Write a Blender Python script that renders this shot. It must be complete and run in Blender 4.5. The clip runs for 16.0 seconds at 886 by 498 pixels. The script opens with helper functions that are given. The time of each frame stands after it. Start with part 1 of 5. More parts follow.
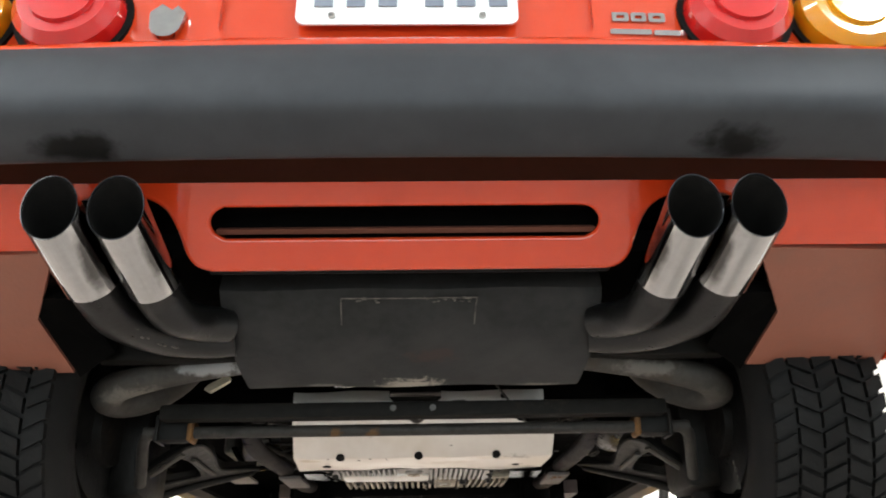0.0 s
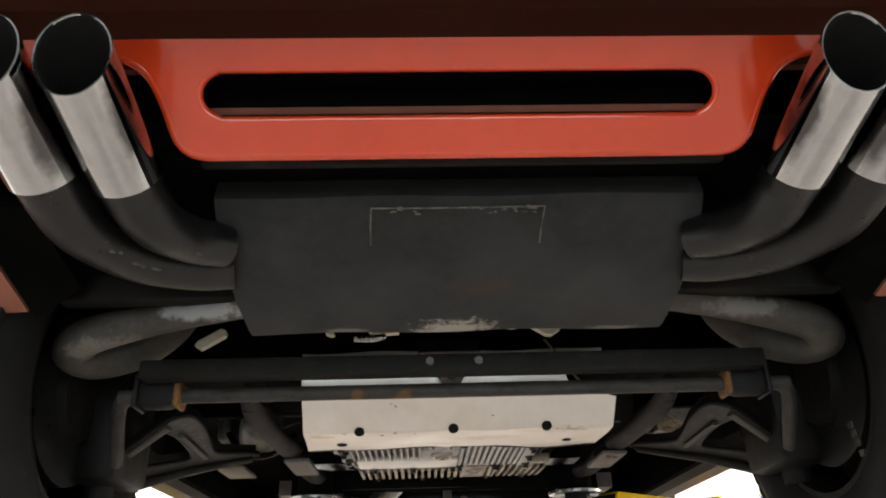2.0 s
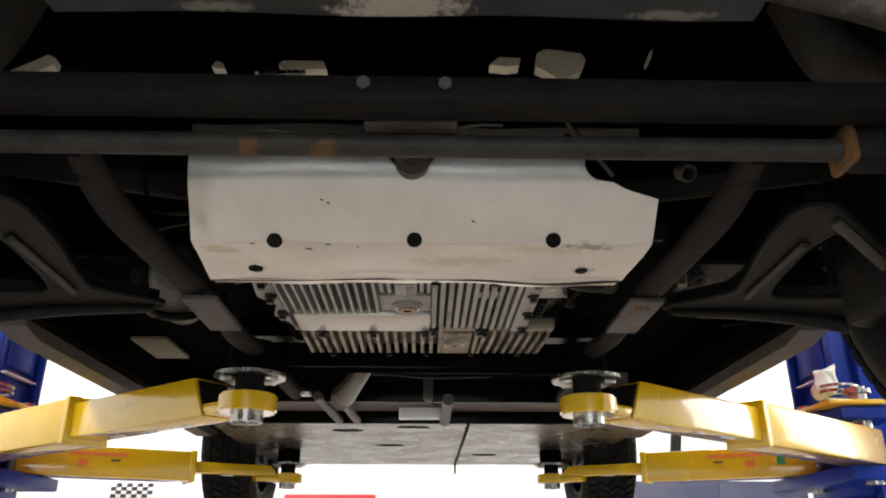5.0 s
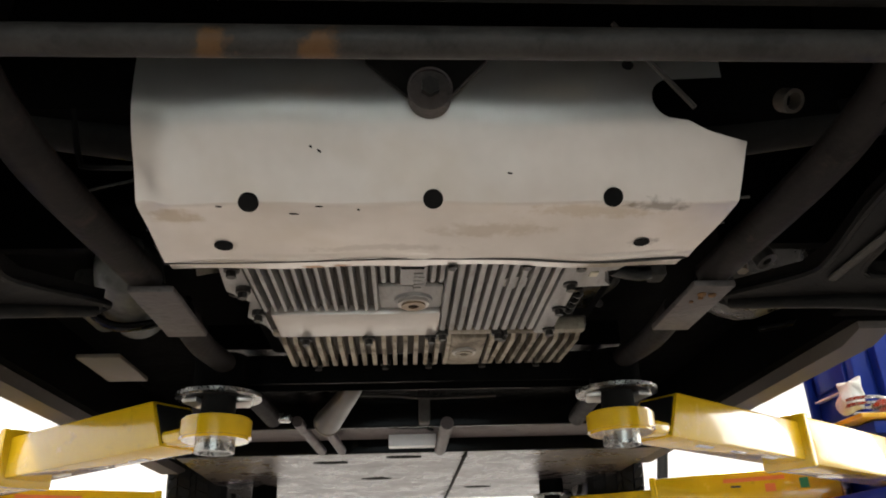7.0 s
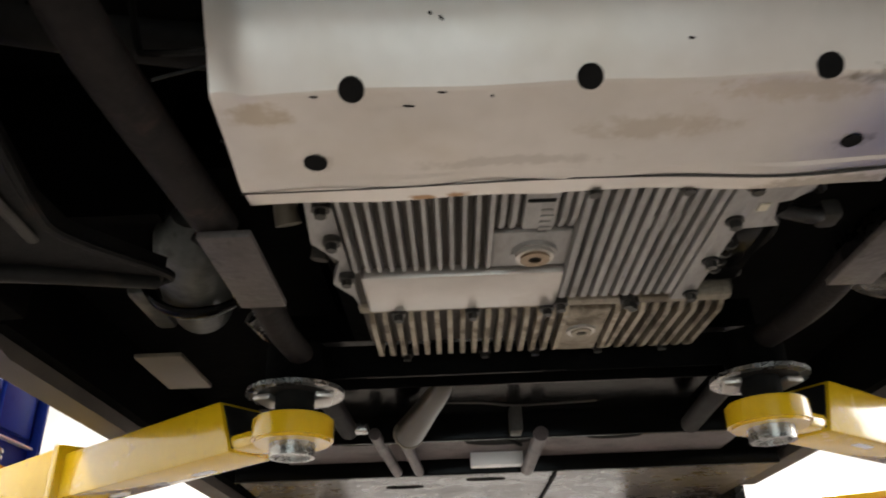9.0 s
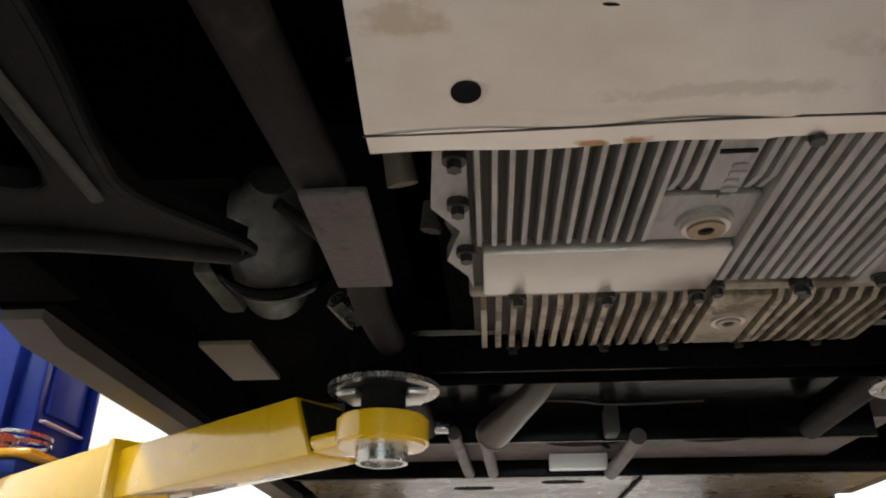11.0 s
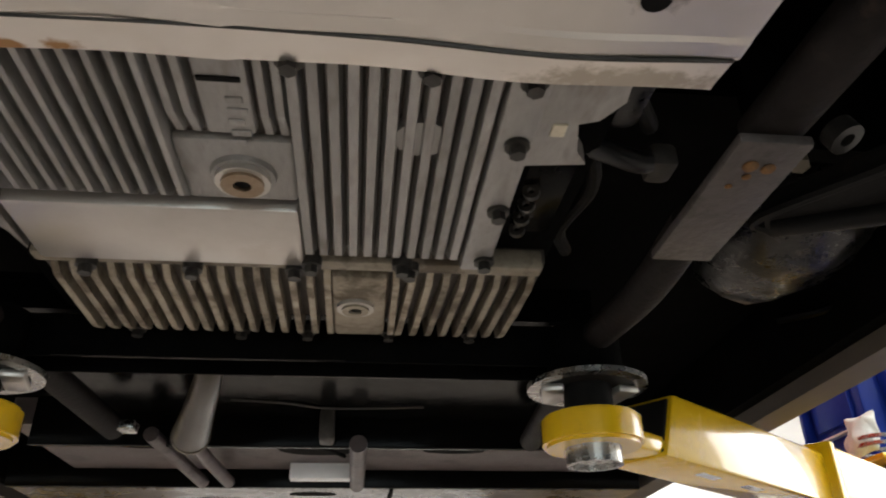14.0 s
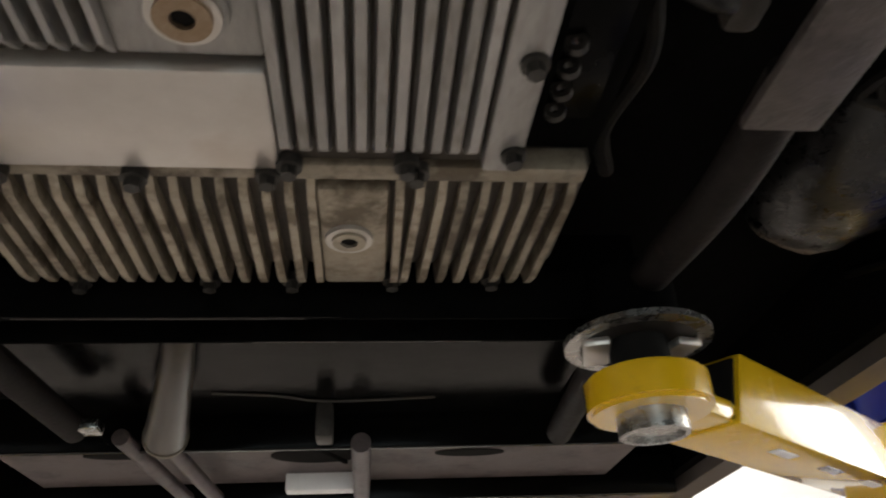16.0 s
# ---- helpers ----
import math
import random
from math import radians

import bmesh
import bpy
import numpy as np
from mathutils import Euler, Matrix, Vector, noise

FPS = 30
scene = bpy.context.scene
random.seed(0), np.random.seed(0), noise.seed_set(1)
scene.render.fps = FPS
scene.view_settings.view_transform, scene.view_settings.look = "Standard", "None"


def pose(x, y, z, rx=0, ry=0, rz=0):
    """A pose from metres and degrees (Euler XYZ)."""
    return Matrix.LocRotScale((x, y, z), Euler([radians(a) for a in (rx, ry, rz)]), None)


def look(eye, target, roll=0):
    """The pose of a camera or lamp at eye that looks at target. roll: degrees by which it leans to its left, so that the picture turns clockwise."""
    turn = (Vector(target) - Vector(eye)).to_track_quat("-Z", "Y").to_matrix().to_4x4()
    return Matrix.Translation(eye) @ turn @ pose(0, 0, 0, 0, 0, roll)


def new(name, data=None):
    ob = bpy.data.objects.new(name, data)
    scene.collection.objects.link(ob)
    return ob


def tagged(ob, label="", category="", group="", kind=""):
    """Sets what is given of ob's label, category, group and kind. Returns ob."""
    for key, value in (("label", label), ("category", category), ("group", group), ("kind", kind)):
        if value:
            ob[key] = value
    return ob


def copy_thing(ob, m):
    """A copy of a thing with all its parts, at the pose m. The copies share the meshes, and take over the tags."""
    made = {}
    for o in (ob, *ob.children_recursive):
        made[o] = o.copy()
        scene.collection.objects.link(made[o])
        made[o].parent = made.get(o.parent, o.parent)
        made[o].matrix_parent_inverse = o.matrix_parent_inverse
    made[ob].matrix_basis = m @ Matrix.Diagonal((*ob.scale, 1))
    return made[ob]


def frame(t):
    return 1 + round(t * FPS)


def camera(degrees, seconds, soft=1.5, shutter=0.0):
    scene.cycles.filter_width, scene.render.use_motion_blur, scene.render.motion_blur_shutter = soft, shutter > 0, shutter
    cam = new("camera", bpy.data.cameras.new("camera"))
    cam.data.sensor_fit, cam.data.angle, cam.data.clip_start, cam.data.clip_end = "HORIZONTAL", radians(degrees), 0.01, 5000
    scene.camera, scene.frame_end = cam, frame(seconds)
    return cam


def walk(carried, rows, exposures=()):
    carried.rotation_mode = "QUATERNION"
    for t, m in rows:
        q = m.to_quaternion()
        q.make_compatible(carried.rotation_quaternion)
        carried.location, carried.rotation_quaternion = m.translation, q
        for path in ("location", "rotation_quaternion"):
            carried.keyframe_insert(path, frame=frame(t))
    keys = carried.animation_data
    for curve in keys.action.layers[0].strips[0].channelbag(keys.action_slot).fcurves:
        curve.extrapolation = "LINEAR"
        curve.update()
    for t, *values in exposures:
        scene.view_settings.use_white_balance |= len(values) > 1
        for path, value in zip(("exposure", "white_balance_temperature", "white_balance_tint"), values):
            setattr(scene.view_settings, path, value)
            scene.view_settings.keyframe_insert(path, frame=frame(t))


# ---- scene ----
cam = camera(61.21, 16.0, 1.9, 0.35)
PATH = [
    (0, (0.024, 0.015, 1.41), (0.068, 1.828, 2.253), -1.1),
    (0.5, (0.016, 0.092, 1.406), (-0.02, 1.894, 2.273), -0.2),
    (1, (-0.032, 0.189, 1.393), (-0.076, 1.982, 2.277), -0.2),
    (1.5, (-0.071, 0.262, 1.389), (-0.048, 2.052, 2.28), -1.3),
    (2, (-0.056, 0.317, 1.39), (0.013, 2.114, 2.265), -1.9),
    (2.5, (-0.016, 0.391, 1.365), (0.035, 2.182, 2.254), -1.3),
    (3, (0.001, 0.469, 1.357), (0.005, 2.29, 2.184), -0.9),
    (3.5, (-0.04, 0.584, 1.357), (-0.036, 2.42, 2.151), -1.1),
    (4, (-0.074, 0.666, 1.363), (-0.01, 2.514, 2.125), -2.1),
    (4.5, (-0.033, 0.752, 1.354), (0.046, 2.603, 2.108), -1.3),
    (5, (0.018, 0.824, 1.338), (0.061, 2.676, 2.091), 0.0),
    (7.5, (-0.033, 1.085, 1.363), (0.091, 2.89, 2.215), -2.2),
    (8, (-0.012, 1.121, 1.363), (0.023, 2.919, 2.237), -0.9),
    (8.5, (-0.039, 1.181, 1.351), (-0.064, 2.966, 2.252), -0.6),
    (9, (-0.103, 1.241, 1.341), (-0.106, 3.013, 2.269), -2.2),
    (9.5, (-0.181, 1.275, 1.352), (-0.263, 3.039, 2.291), -1.6),
    (12, (-0.196, 1.423, 1.401), (-0.261, 3.211, 2.295), 1.0),
    (12.5, (-0.107, 1.435, 1.394), (-0.111, 3.216, 2.304), 0.9),
    (13, (-0.026, 1.448, 1.389), (0.028, 3.224, 2.308), 0.3),
    (13.5, (0.034, 1.455, 1.39), (0.164, 3.223, 2.316), -0.4),
    (14, (0.078, 1.468, 1.39), (0.28, 3.216, 2.339), -1.0),
    (14.5, (0.116, 1.478, 1.38), (0.372, 3.202, 2.362), -1.4),
    (15, (0.157, 1.503, 1.384), (0.423, 3.222, 2.372), -1.3),
    (15.5, (0.137, 1.568, 1.382), (0.398, 3.284, 2.375), -2.8),
    (16, (0.083, 1.647, 1.384), (0.284, 3.358, 2.399), -3.0),
]
walk(cam, [(t, look(eye, target, roll)) for t, eye, target, roll in PATH],
     exposures=[(0.0, -0.40), (1.5, -0.46), (3.0, -0.76), (5.0, -0.98), (8.5, -1.0), (12.0, -1.08), (16.0, -1.20)])

# ---- world and light ----
world = bpy.data.worlds.new("sky")
scene.world = world
world.use_nodes = True
sky = world.node_tree.nodes.new("ShaderNodeTexSky")
sky.sky_type, sky.sun_disc, sky.sun_elevation, sky.sun_rotation = "NISHITA", False, radians(40), radians(200)
world.node_tree.links.new(sky.outputs[0], world.node_tree.nodes["Background"].inputs[0])
world.node_tree.nodes["Background"].inputs[1].default_value = 0.12

ROOM_X, ROOM_S, ROOM_N, ROOM_H = 6.0, -6.5, 10.0, 5.0
LAMPS = [(x, y) for x in (-3.0, 3.0) for y in (-2.6, 2.6, 7.4)]


def area_lamp(name, m, sx, sy, power, colour):
    data = bpy.data.lights.new(name, "AREA")
    data.shape, data.size, data.size_y, data.energy, data.color = "RECTANGLE", sx, sy, power, colour
    ob = new(name, data)
    ob.matrix_world = m
    return ob


for lx, ly in LAMPS:
    area_lamp("ceiling_lamp_light", pose(lx, ly, ROOM_H - 0.22), 0.5, 2.6, {-2.6: 420, 2.6: 430 if lx < 0 else 320, 7.4: 490}[ly], {-2.6: (0.87, 0.96, 1.0)}.get(ly, (1.0, 0.95, 0.88)))

# daylight through the open gateway behind the car
DOOR_X, DOOR_Z = 2.4, 3.0
area_lamp("gateway_daylight", look((0, ROOM_S - 0.02, DOOR_Z / 2 + 0.02), (0, 0, DOOR_Z / 2 + 0.02)), 2 * DOOR_X - 0.04, DOOR_Z - 0.04, 310, (0.84, 0.97, 1.0))
# daylight through the wide window in the east wall
WIN_Y0, WIN_Y1, WIN_Z0, WIN_Z1 = 2.2, 5.0, 1.3, 3.9
area_lamp("window_daylight", look((ROOM_X + 0.02, (WIN_Y0 + WIN_Y1) / 2, (WIN_Z0 + WIN_Z1) / 2), (0, (WIN_Y0 + WIN_Y1) / 2, (WIN_Z0 + WIN_Z1) / 2)), WIN_Y1 - WIN_Y0 - 0.14, WIN_Z1 - WIN_Z0 - 0.14, 290, (1.0, 0.95, 0.87))


# ---- materials ----
def material(name, c1, c2, scale=20.0, rough=(0.4, 0.6), metal=0.0, bump=0.0, bump_scale=120.0, coat=0.0, stain=None, random_tone=0.0, stretch=(1, 1, 1), spec=0.5, detail=6.0, spots=()):
    """Two-tone noise surface; stain = (colour, scale, threshold, strength, softness); spots = (centre, radii, colour, grain scale, strength)."""
    m = bpy.data.materials.new(name)
    m.use_nodes = True
    nt = m.node_tree
    bsdf = nt.nodes["Principled BSDF"]
    co = nt.nodes.new("ShaderNodeTexCoord")
    mp = nt.nodes.new("ShaderNodeMapping")
    mp.inputs["Scale"].default_value = stretch
    nt.links.new(co.outputs["Object"], mp.inputs[0])

    def noise_tex(sc, detail=6.0, rough_=0.6):
        n = nt.nodes.new("ShaderNodeTexNoise")
        n.inputs["Scale"].default_value, n.inputs["Detail"].default_value, n.inputs["Roughness"].default_value = sc, detail, rough_
        nt.links.new(mp.outputs[0], n.inputs["Vector"])
        return n

    def ramp(src, lo, hi):
        r = nt.nodes.new("ShaderNodeMapRange")
        r.inputs["From Min"].default_value, r.inputs["From Max"].default_value = lo, hi
        nt.links.new(src, r.inputs["Value"])
        return r.outputs[0]

    def mix(fac, a, b):
        x = nt.nodes.new("ShaderNodeMix")
        x.data_type = "RGBA"
        nt.links.new(fac, x.inputs[0])
        for sock, v in ((x.inputs[6], a), (x.inputs[7], b)):
            if isinstance(v, tuple):
                sock.default_value = (*v, 1)
            else:
                nt.links.new(v, sock)
        return x.outputs[2]

    big, fine = noise_tex(scale, detail), noise_tex(scale * 6, detail)
    both = nt.nodes.new("ShaderNodeMath")
    both.operation = "MULTIPLY_ADD"
    nt.links.new(fine.outputs[0], both.inputs[0])
    both.inputs[1].default_value = 0.4
    sc = nt.nodes.new("ShaderNodeMath")
    sc.operation = "MULTIPLY"
    nt.links.new(big.outputs[0], sc.inputs[0])
    sc.inputs[1].default_value = 0.6
    nt.links.new(sc.outputs[0], both.inputs[2])
    col = mix(ramp(both.outputs[0], 0.35, 0.65), c1, c2)
    if stain:
        colour, s_scale, lo, strength, soft_edge = (*stain, 0.12)[:5]
        sn = noise_tex(s_scale, 8.0 if soft_edge < 0.2 else 3.0, 0.65)
        f = ramp(sn.outputs[0], lo, lo + soft_edge)
        k = nt.nodes.new("ShaderNodeMath")
        k.operation = "MULTIPLY"
        nt.links.new(f, k.inputs[0])
        k.inputs[1].default_value = strength
        col = mix(k.outputs[0], col, colour)
    for centre, radii, colour, grain, strength in spots:
        q = nt.nodes.new("ShaderNodeMapping")
        q.vector_type = "TEXTURE"
        q.inputs["Location"].default_value, q.inputs["Scale"].default_value = centre, radii
        nt.links.new(co.outputs["Object"], q.inputs[0])
        ln = nt.nodes.new("ShaderNodeVectorMath")
        ln.operation = "LENGTH"
        nt.links.new(q.outputs[0], ln.inputs[0])
        g = noise_tex(grain, 5.0, 0.65)
        su = nt.nodes.new("ShaderNodeMath")
        su.operation = "MULTIPLY_ADD"
        nt.links.new(g.outputs[0], su.inputs[0])
        su.inputs[1].default_value = 1.6
        nt.links.new(ln.outputs["Value"], su.inputs[2])
        r = nt.nodes.new("ShaderNodeMapRange")
        r.inputs["From Min"].default_value, r.inputs["From Max"].default_value = 1.15, 1.5
        r.inputs["To Min"].default_value, r.inputs["To Max"].default_value = strength, 0.0
        nt.links.new(su.outputs[0], r.inputs["Value"])
        col = mix(r.outputs[0], col, colour)
    if random_tone:
        info = nt.nodes.new("ShaderNodeObjectInfo")
        shift = nt.nodes.new("ShaderNodeMath")
        shift.operation = "MULTIPLY"
        shift.inputs[1].default_value = 7.0
        nt.links.new(info.outputs["Random"], shift.inputs[0])
        nt.links.new(shift.outputs[0], mp.inputs["Location"])
        hsv = nt.nodes.new("ShaderNodeHueSaturation")
        nt.links.new(ramp(info.outputs["Random"], 0.0, 1.0), hsv.inputs["Value"])
        hsv.inputs["Value"].default_value = 1.0
        r = nt.nodes.new("ShaderNodeMapRange")
        r.inputs["To Min"].default_value, r.inputs["To Max"].default_value = 1 - random_tone, 1 + random_tone
        nt.links.new(info.outputs["Random"], r.inputs["Value"])
        nt.links.new(r.outputs[0], hsv.inputs["Value"])
        nt.links.new(col, hsv.inputs["Color"])
        col = hsv.outputs[0]
    nt.links.new(col, bsdf.inputs["Base Color"])
    rr = nt.nodes.new("ShaderNodeMapRange")
    rr.inputs["From Min"].default_value, rr.inputs["From Max"].default_value = 0.35, 0.65
    rr.inputs["To Min"].default_value, rr.inputs["To Max"].default_value = rough
    nt.links.new(both.outputs[0], rr.inputs["Value"])
    nt.links.new(rr.outputs[0], bsdf.inputs["Roughness"])
    bsdf.inputs["Metallic"].default_value = metal
    bsdf.inputs["Coat Weight"].default_value = coat
    bsdf.inputs["Coat Roughness"].default_value = 0.06
    bsdf.inputs["Specular IOR Level"].default_value = spec
    if bump:
        bn = noise_tex(bump_scale, 4.0)
        b = nt.nodes.new("ShaderNodeBump")
        b.inputs["Strength"].default_value = min(1.0, bump)
        b.inputs["Distance"].default_value = 0.002
        nt.links.new(bn.outputs[0], b.inputs["Height"])
        nt.links.new(b.outputs[0], bsdf.inputs["Normal"])
    return m


RED = material("red_paint", (0.54, 0.042, 0.009), (0.58, 0.050, 0.012), 6, (0.10, 0.18), coat=0.5, detail=2.0)
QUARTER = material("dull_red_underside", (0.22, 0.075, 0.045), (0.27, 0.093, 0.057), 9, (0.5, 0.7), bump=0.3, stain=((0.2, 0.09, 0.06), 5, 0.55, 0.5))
# darkened body red: paints the shade in the bumper recess and valance slot
RED_SHADED = material("shaded_red_paint", (0.145, 0.047, 0.027), (0.185, 0.06, 0.035), 14, (0.5, 0.7), bump=0.3, stain=((0.12, 0.06, 0.043), 5, 0.55, 0.5))
BUMPER = material("bumper_plastic", (0.039, 0.041, 0.0445), (0.051, 0.0535, 0.058), 5, (0.42, 0.56), spec=0.12, detail=3.0, bump=0.12, bump_scale=400,
                  spots=(((-0.425, 0.828, 1.933), (0.085, 0.06, 0.026), (0.006, 0.006, 0.006), 12, 1.0), ((0.435, 0.828, 1.935), (0.085, 0.06, 0.026), (0.006, 0.006, 0.006), 12, 1.0)))
# the spots paint dark reflections as bands down both flanks of each tip
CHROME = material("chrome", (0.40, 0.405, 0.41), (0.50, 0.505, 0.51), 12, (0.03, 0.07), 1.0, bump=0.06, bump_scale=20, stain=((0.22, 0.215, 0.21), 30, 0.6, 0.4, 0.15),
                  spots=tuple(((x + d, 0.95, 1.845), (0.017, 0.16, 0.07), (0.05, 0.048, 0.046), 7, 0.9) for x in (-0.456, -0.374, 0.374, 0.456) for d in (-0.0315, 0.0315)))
SOOT = material("soot", (0.006, 0.006, 0.006), (0.012, 0.011, 0.01), 60, (0.85, 0.95), spec=0.1)
PIPE = material("dark_pipe_steel", (0.004, 0.0039, 0.0038), (0.009, 0.0087, 0.0084), 25, (0.25, 0.5), 0.2, bump=0.3, stain=((0.35, 0.32, 0.28), 30, 0.68, 0.8))
PIPE_PALE = material("aluminised_pipe", (0.028, 0.0255, 0.0225), (0.07, 0.064, 0.056), 20, (0.5, 0.7), 0.3, bump=0.5, stain=((0.05, 0.036, 0.024), 14, 0.5, 0.7),
                     spots=(((-0.36, 1.313, 1.785), (0.12, 0.025, 0.03), (0.27, 0.28, 0.285), 45, 0.9), ((-0.50, 1.36, 1.745), (0.12, 0.05, 0.03), (0.22, 0.2, 0.17), 60, 0.6), ((0.42, 1.325, 1.78), (0.12, 0.022, 0.03), (0.16, 0.15, 0.135), 60, 0.8), ((0.54, 1.38, 1.74), (0.07, 0.05, 0.03), (0.1, 0.09, 0.075), 60, 0.6)))
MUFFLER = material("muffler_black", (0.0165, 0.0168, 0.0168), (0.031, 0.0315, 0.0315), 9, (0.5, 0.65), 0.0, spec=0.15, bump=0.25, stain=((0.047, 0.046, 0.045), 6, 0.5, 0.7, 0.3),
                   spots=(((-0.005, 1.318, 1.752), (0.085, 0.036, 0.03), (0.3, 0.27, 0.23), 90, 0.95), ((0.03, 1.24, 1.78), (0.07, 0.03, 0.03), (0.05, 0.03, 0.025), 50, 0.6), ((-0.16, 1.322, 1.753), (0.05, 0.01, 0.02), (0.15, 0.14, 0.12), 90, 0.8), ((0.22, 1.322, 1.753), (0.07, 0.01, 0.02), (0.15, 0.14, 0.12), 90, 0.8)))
RUST_PALE = material("scuffed_edge", (0.2, 0.18, 0.155), (0.04, 0.037, 0.034), 90, (0.6, 0.8), 0.2, bump=0.6, stain=((0.05, 0.045, 0.04), 45, 0.5, 0.9))
FRAME = material("chassis_black", (0.006, 0.0056, 0.005), (0.014, 0.0128, 0.0115), 18, (0.5, 0.7), spec=0.08, bump=0.3, stain=((0.07, 0.05, 0.035), 9, 0.6, 0.4))
GLOSS_BLACK = material("gloss_black_frame", (0.0016, 0.0016, 0.0016), (0.004, 0.0038, 0.0035), 22, (0.12, 0.26), spec=0.05, bump=0.2, bump_scale=30)
# blacker than real underbody paint: the deep shade is put into the colour
VOID = material("deep_shade_black", (0.0018, 0.0018, 0.0017), (0.0045, 0.0043, 0.0041), 14, (0.6, 0.9), bump=0.8, bump_scale=40, spec=0.01, stain=((0.0055, 0.0052, 0.005), 9, 0.58, 0.7))
ARM_STEEL = material("suspension_steel", (0.0045, 0.0042, 0.0039), (0.012, 0.011, 0.010), 22, (0.4, 0.6), 0.0, spec=0.12, bump=0.6, bump_scale=60, stain=((0.03, 0.022, 0.015), 14, 0.6, 0.6))
BAR = material("dusty_bar_steel", spots=(((-0.152, 1.453, 1.692), (0.02, 0.03, 0.02), (0.14, 0.065, 0.018), 60, 0.6), ((-0.08, 1.453, 1.692), (0.022, 0.03, 0.02), (0.14, 0.065, 0.018), 60, 0.6)), c1=(0.020, 0.0175, 0.0155), c2=(0.042, 0.038, 0.034), scale=30, rough=(0.45, 0.65), spec=0.2, bump=0.4, bump_scale=80, stain=((0.012, 0.01, 0.009), 24, 0.55, 0.7))
STRUT = material("bare_dusty_strut", (0.035, 0.032, 0.027), (0.07, 0.064, 0.055), 30, (0.5, 0.7), 0.0, spec=0.2, bump=0.4, stain=((0.03, 0.026, 0.022), 30, 0.55, 0.8))
BRACE = material("brace_paint_worn", (0.008, 0.0066, 0.006), (0.022, 0.0185, 0.017), 26, (0.5, 0.72), 0.0, spec=0.08, bump=0.5, stain=((0.05, 0.035, 0.028), 22, 0.58, 0.7))
PLATE = material("bare_brace_plate", (0.055, 0.046, 0.043), (0.1, 0.086, 0.08), 30, (0.4, 0.6), 0.2, spec=0.3, bump=0.6, stain=((0.035, 0.03, 0.027), 40, 0.56, 0.8))
FLAKY = material("flaking_black", (0.004, 0.004, 0.004), (0.012, 0.011, 0.01), 40, (0.2, 0.4), bump=1.0, bump_scale=45, stain=((0.1, 0.085, 0.07), 34, 0.63, 0.8), spec=0.5, spots=(((0.60, 2.385, 1.81), (0.17, 0.045, 0.09), (0.25, 0.21, 0.16), 40, 0.95),))
CAN = material("oily_grey_can", (0.03, 0.031, 0.028), (0.075, 0.078, 0.07), 14, (0.35, 0.5), 0.1, spec=0.4, bump=0.5, bump_scale=50, stain=((0.012, 0.012, 0.011), 18, 0.5, 0.9))
RUST = material("orange_rust", (0.19, 0.085, 0.018), (0.05, 0.027, 0.014), 45, (0.8, 0.95), bump=0.7, stain=((0.05, 0.04, 0.03), 30, 0.55, 0.8))
RUBBER = material("rubber", (0.006, 0.006, 0.006), (0.011, 0.0105, 0.01), 40, (0.55, 0.75), spec=0.15, bump=0.3, bump_scale=250)
SHIELD = material("aluminium_sheet", (0.61, 0.575, 0.53), (0.70, 0.665, 0.62), 5, (0.29, 0.35), 0.92, detail=2.0, stain=((0.5, 0.42, 0.29), 9, 0.5, 0.3, 0.3),
                  spots=(((0.155, 1.665, 1.68), (0.10, 0.022, 0.06), (0.36, 0.25, 0.09), 80, 0.3), ((0.215, 1.655, 1.68), (0.05, 0.012, 0.06), (0.1, 0.08, 0.05), 80, 0.55), ((-0.235, 1.67, 1.68), (0.04, 0.02, 0.06), (0.38, 0.28, 0.13), 60, 0.45),
                         ((0.06, 1.70, 1.68), (0.09, 0.02, 0.06), (0.35, 0.27, 0.16), 60, 0.35), ((-0.05, 1.735, 1.68), (0.12, 0.012, 0.06), (0.28, 0.24, 0.2), 80, 0.3), ((0.22, 1.787, 1.68), (0.10, 0.02, 0.05), (0.2, 0.16, 0.1), 80, 0.6),
                         ((0.218, 1.724, 1.68), (0.025, 0.014, 0.05), (0.12, 0.1, 0.08), 80, 0.55), ((-0.12, 1.79, 1.68), (0.02, 0.008, 0.05), (0.3, 0.14, 0.03), 60, 0.9), ((-0.088, 1.79, 1.68), (0.016, 0.008, 0.05), (0.3, 0.14, 0.03), 60, 0.9), ((-0.20, 1.73, 1.68), (0.02, 0.016, 0.05), (0.25, 0.2, 0.15), 80, 0.3)))
CAST = material("cast_aluminium", (0.26, 0.25, 0.235), (0.38, 0.367, 0.348), 30, (0.42, 0.6), 0.55, bump=0.6, bump_scale=180, stain=((0.12, 0.10, 0.075), 40, 0.52, 0.5, 0.2), random_tone=0.12, stretch=(1, 0.35, 1))
CAST_DIRTY = material("oily_cast_aluminium", (0.26, 0.22, 0.16), (0.42, 0.375, 0.30), 20, (0.4, 0.62), 0.45, bump=0.6, bump_scale=160, stain=((0.075, 0.052, 0.028), 20, 0.47, 0.8), random_tone=0.22)
# casting between the cooling ribs, much darker than the ribs themselves
CAST_GROOVE = material("dark_groove_casting", (0.038, 0.031, 0.024), (0.08, 0.068, 0.055), 18, (0.5, 0.7), 0.4, bump=0.5)
PLATE_ALU = material("smooth_cover", (0.5, 0.47, 0.43), (0.58, 0.55, 0.51), 10, (0.3, 0.4), 0.7, stain=((0.4, 0.33, 0.26), 6, 0.6, 0.4))
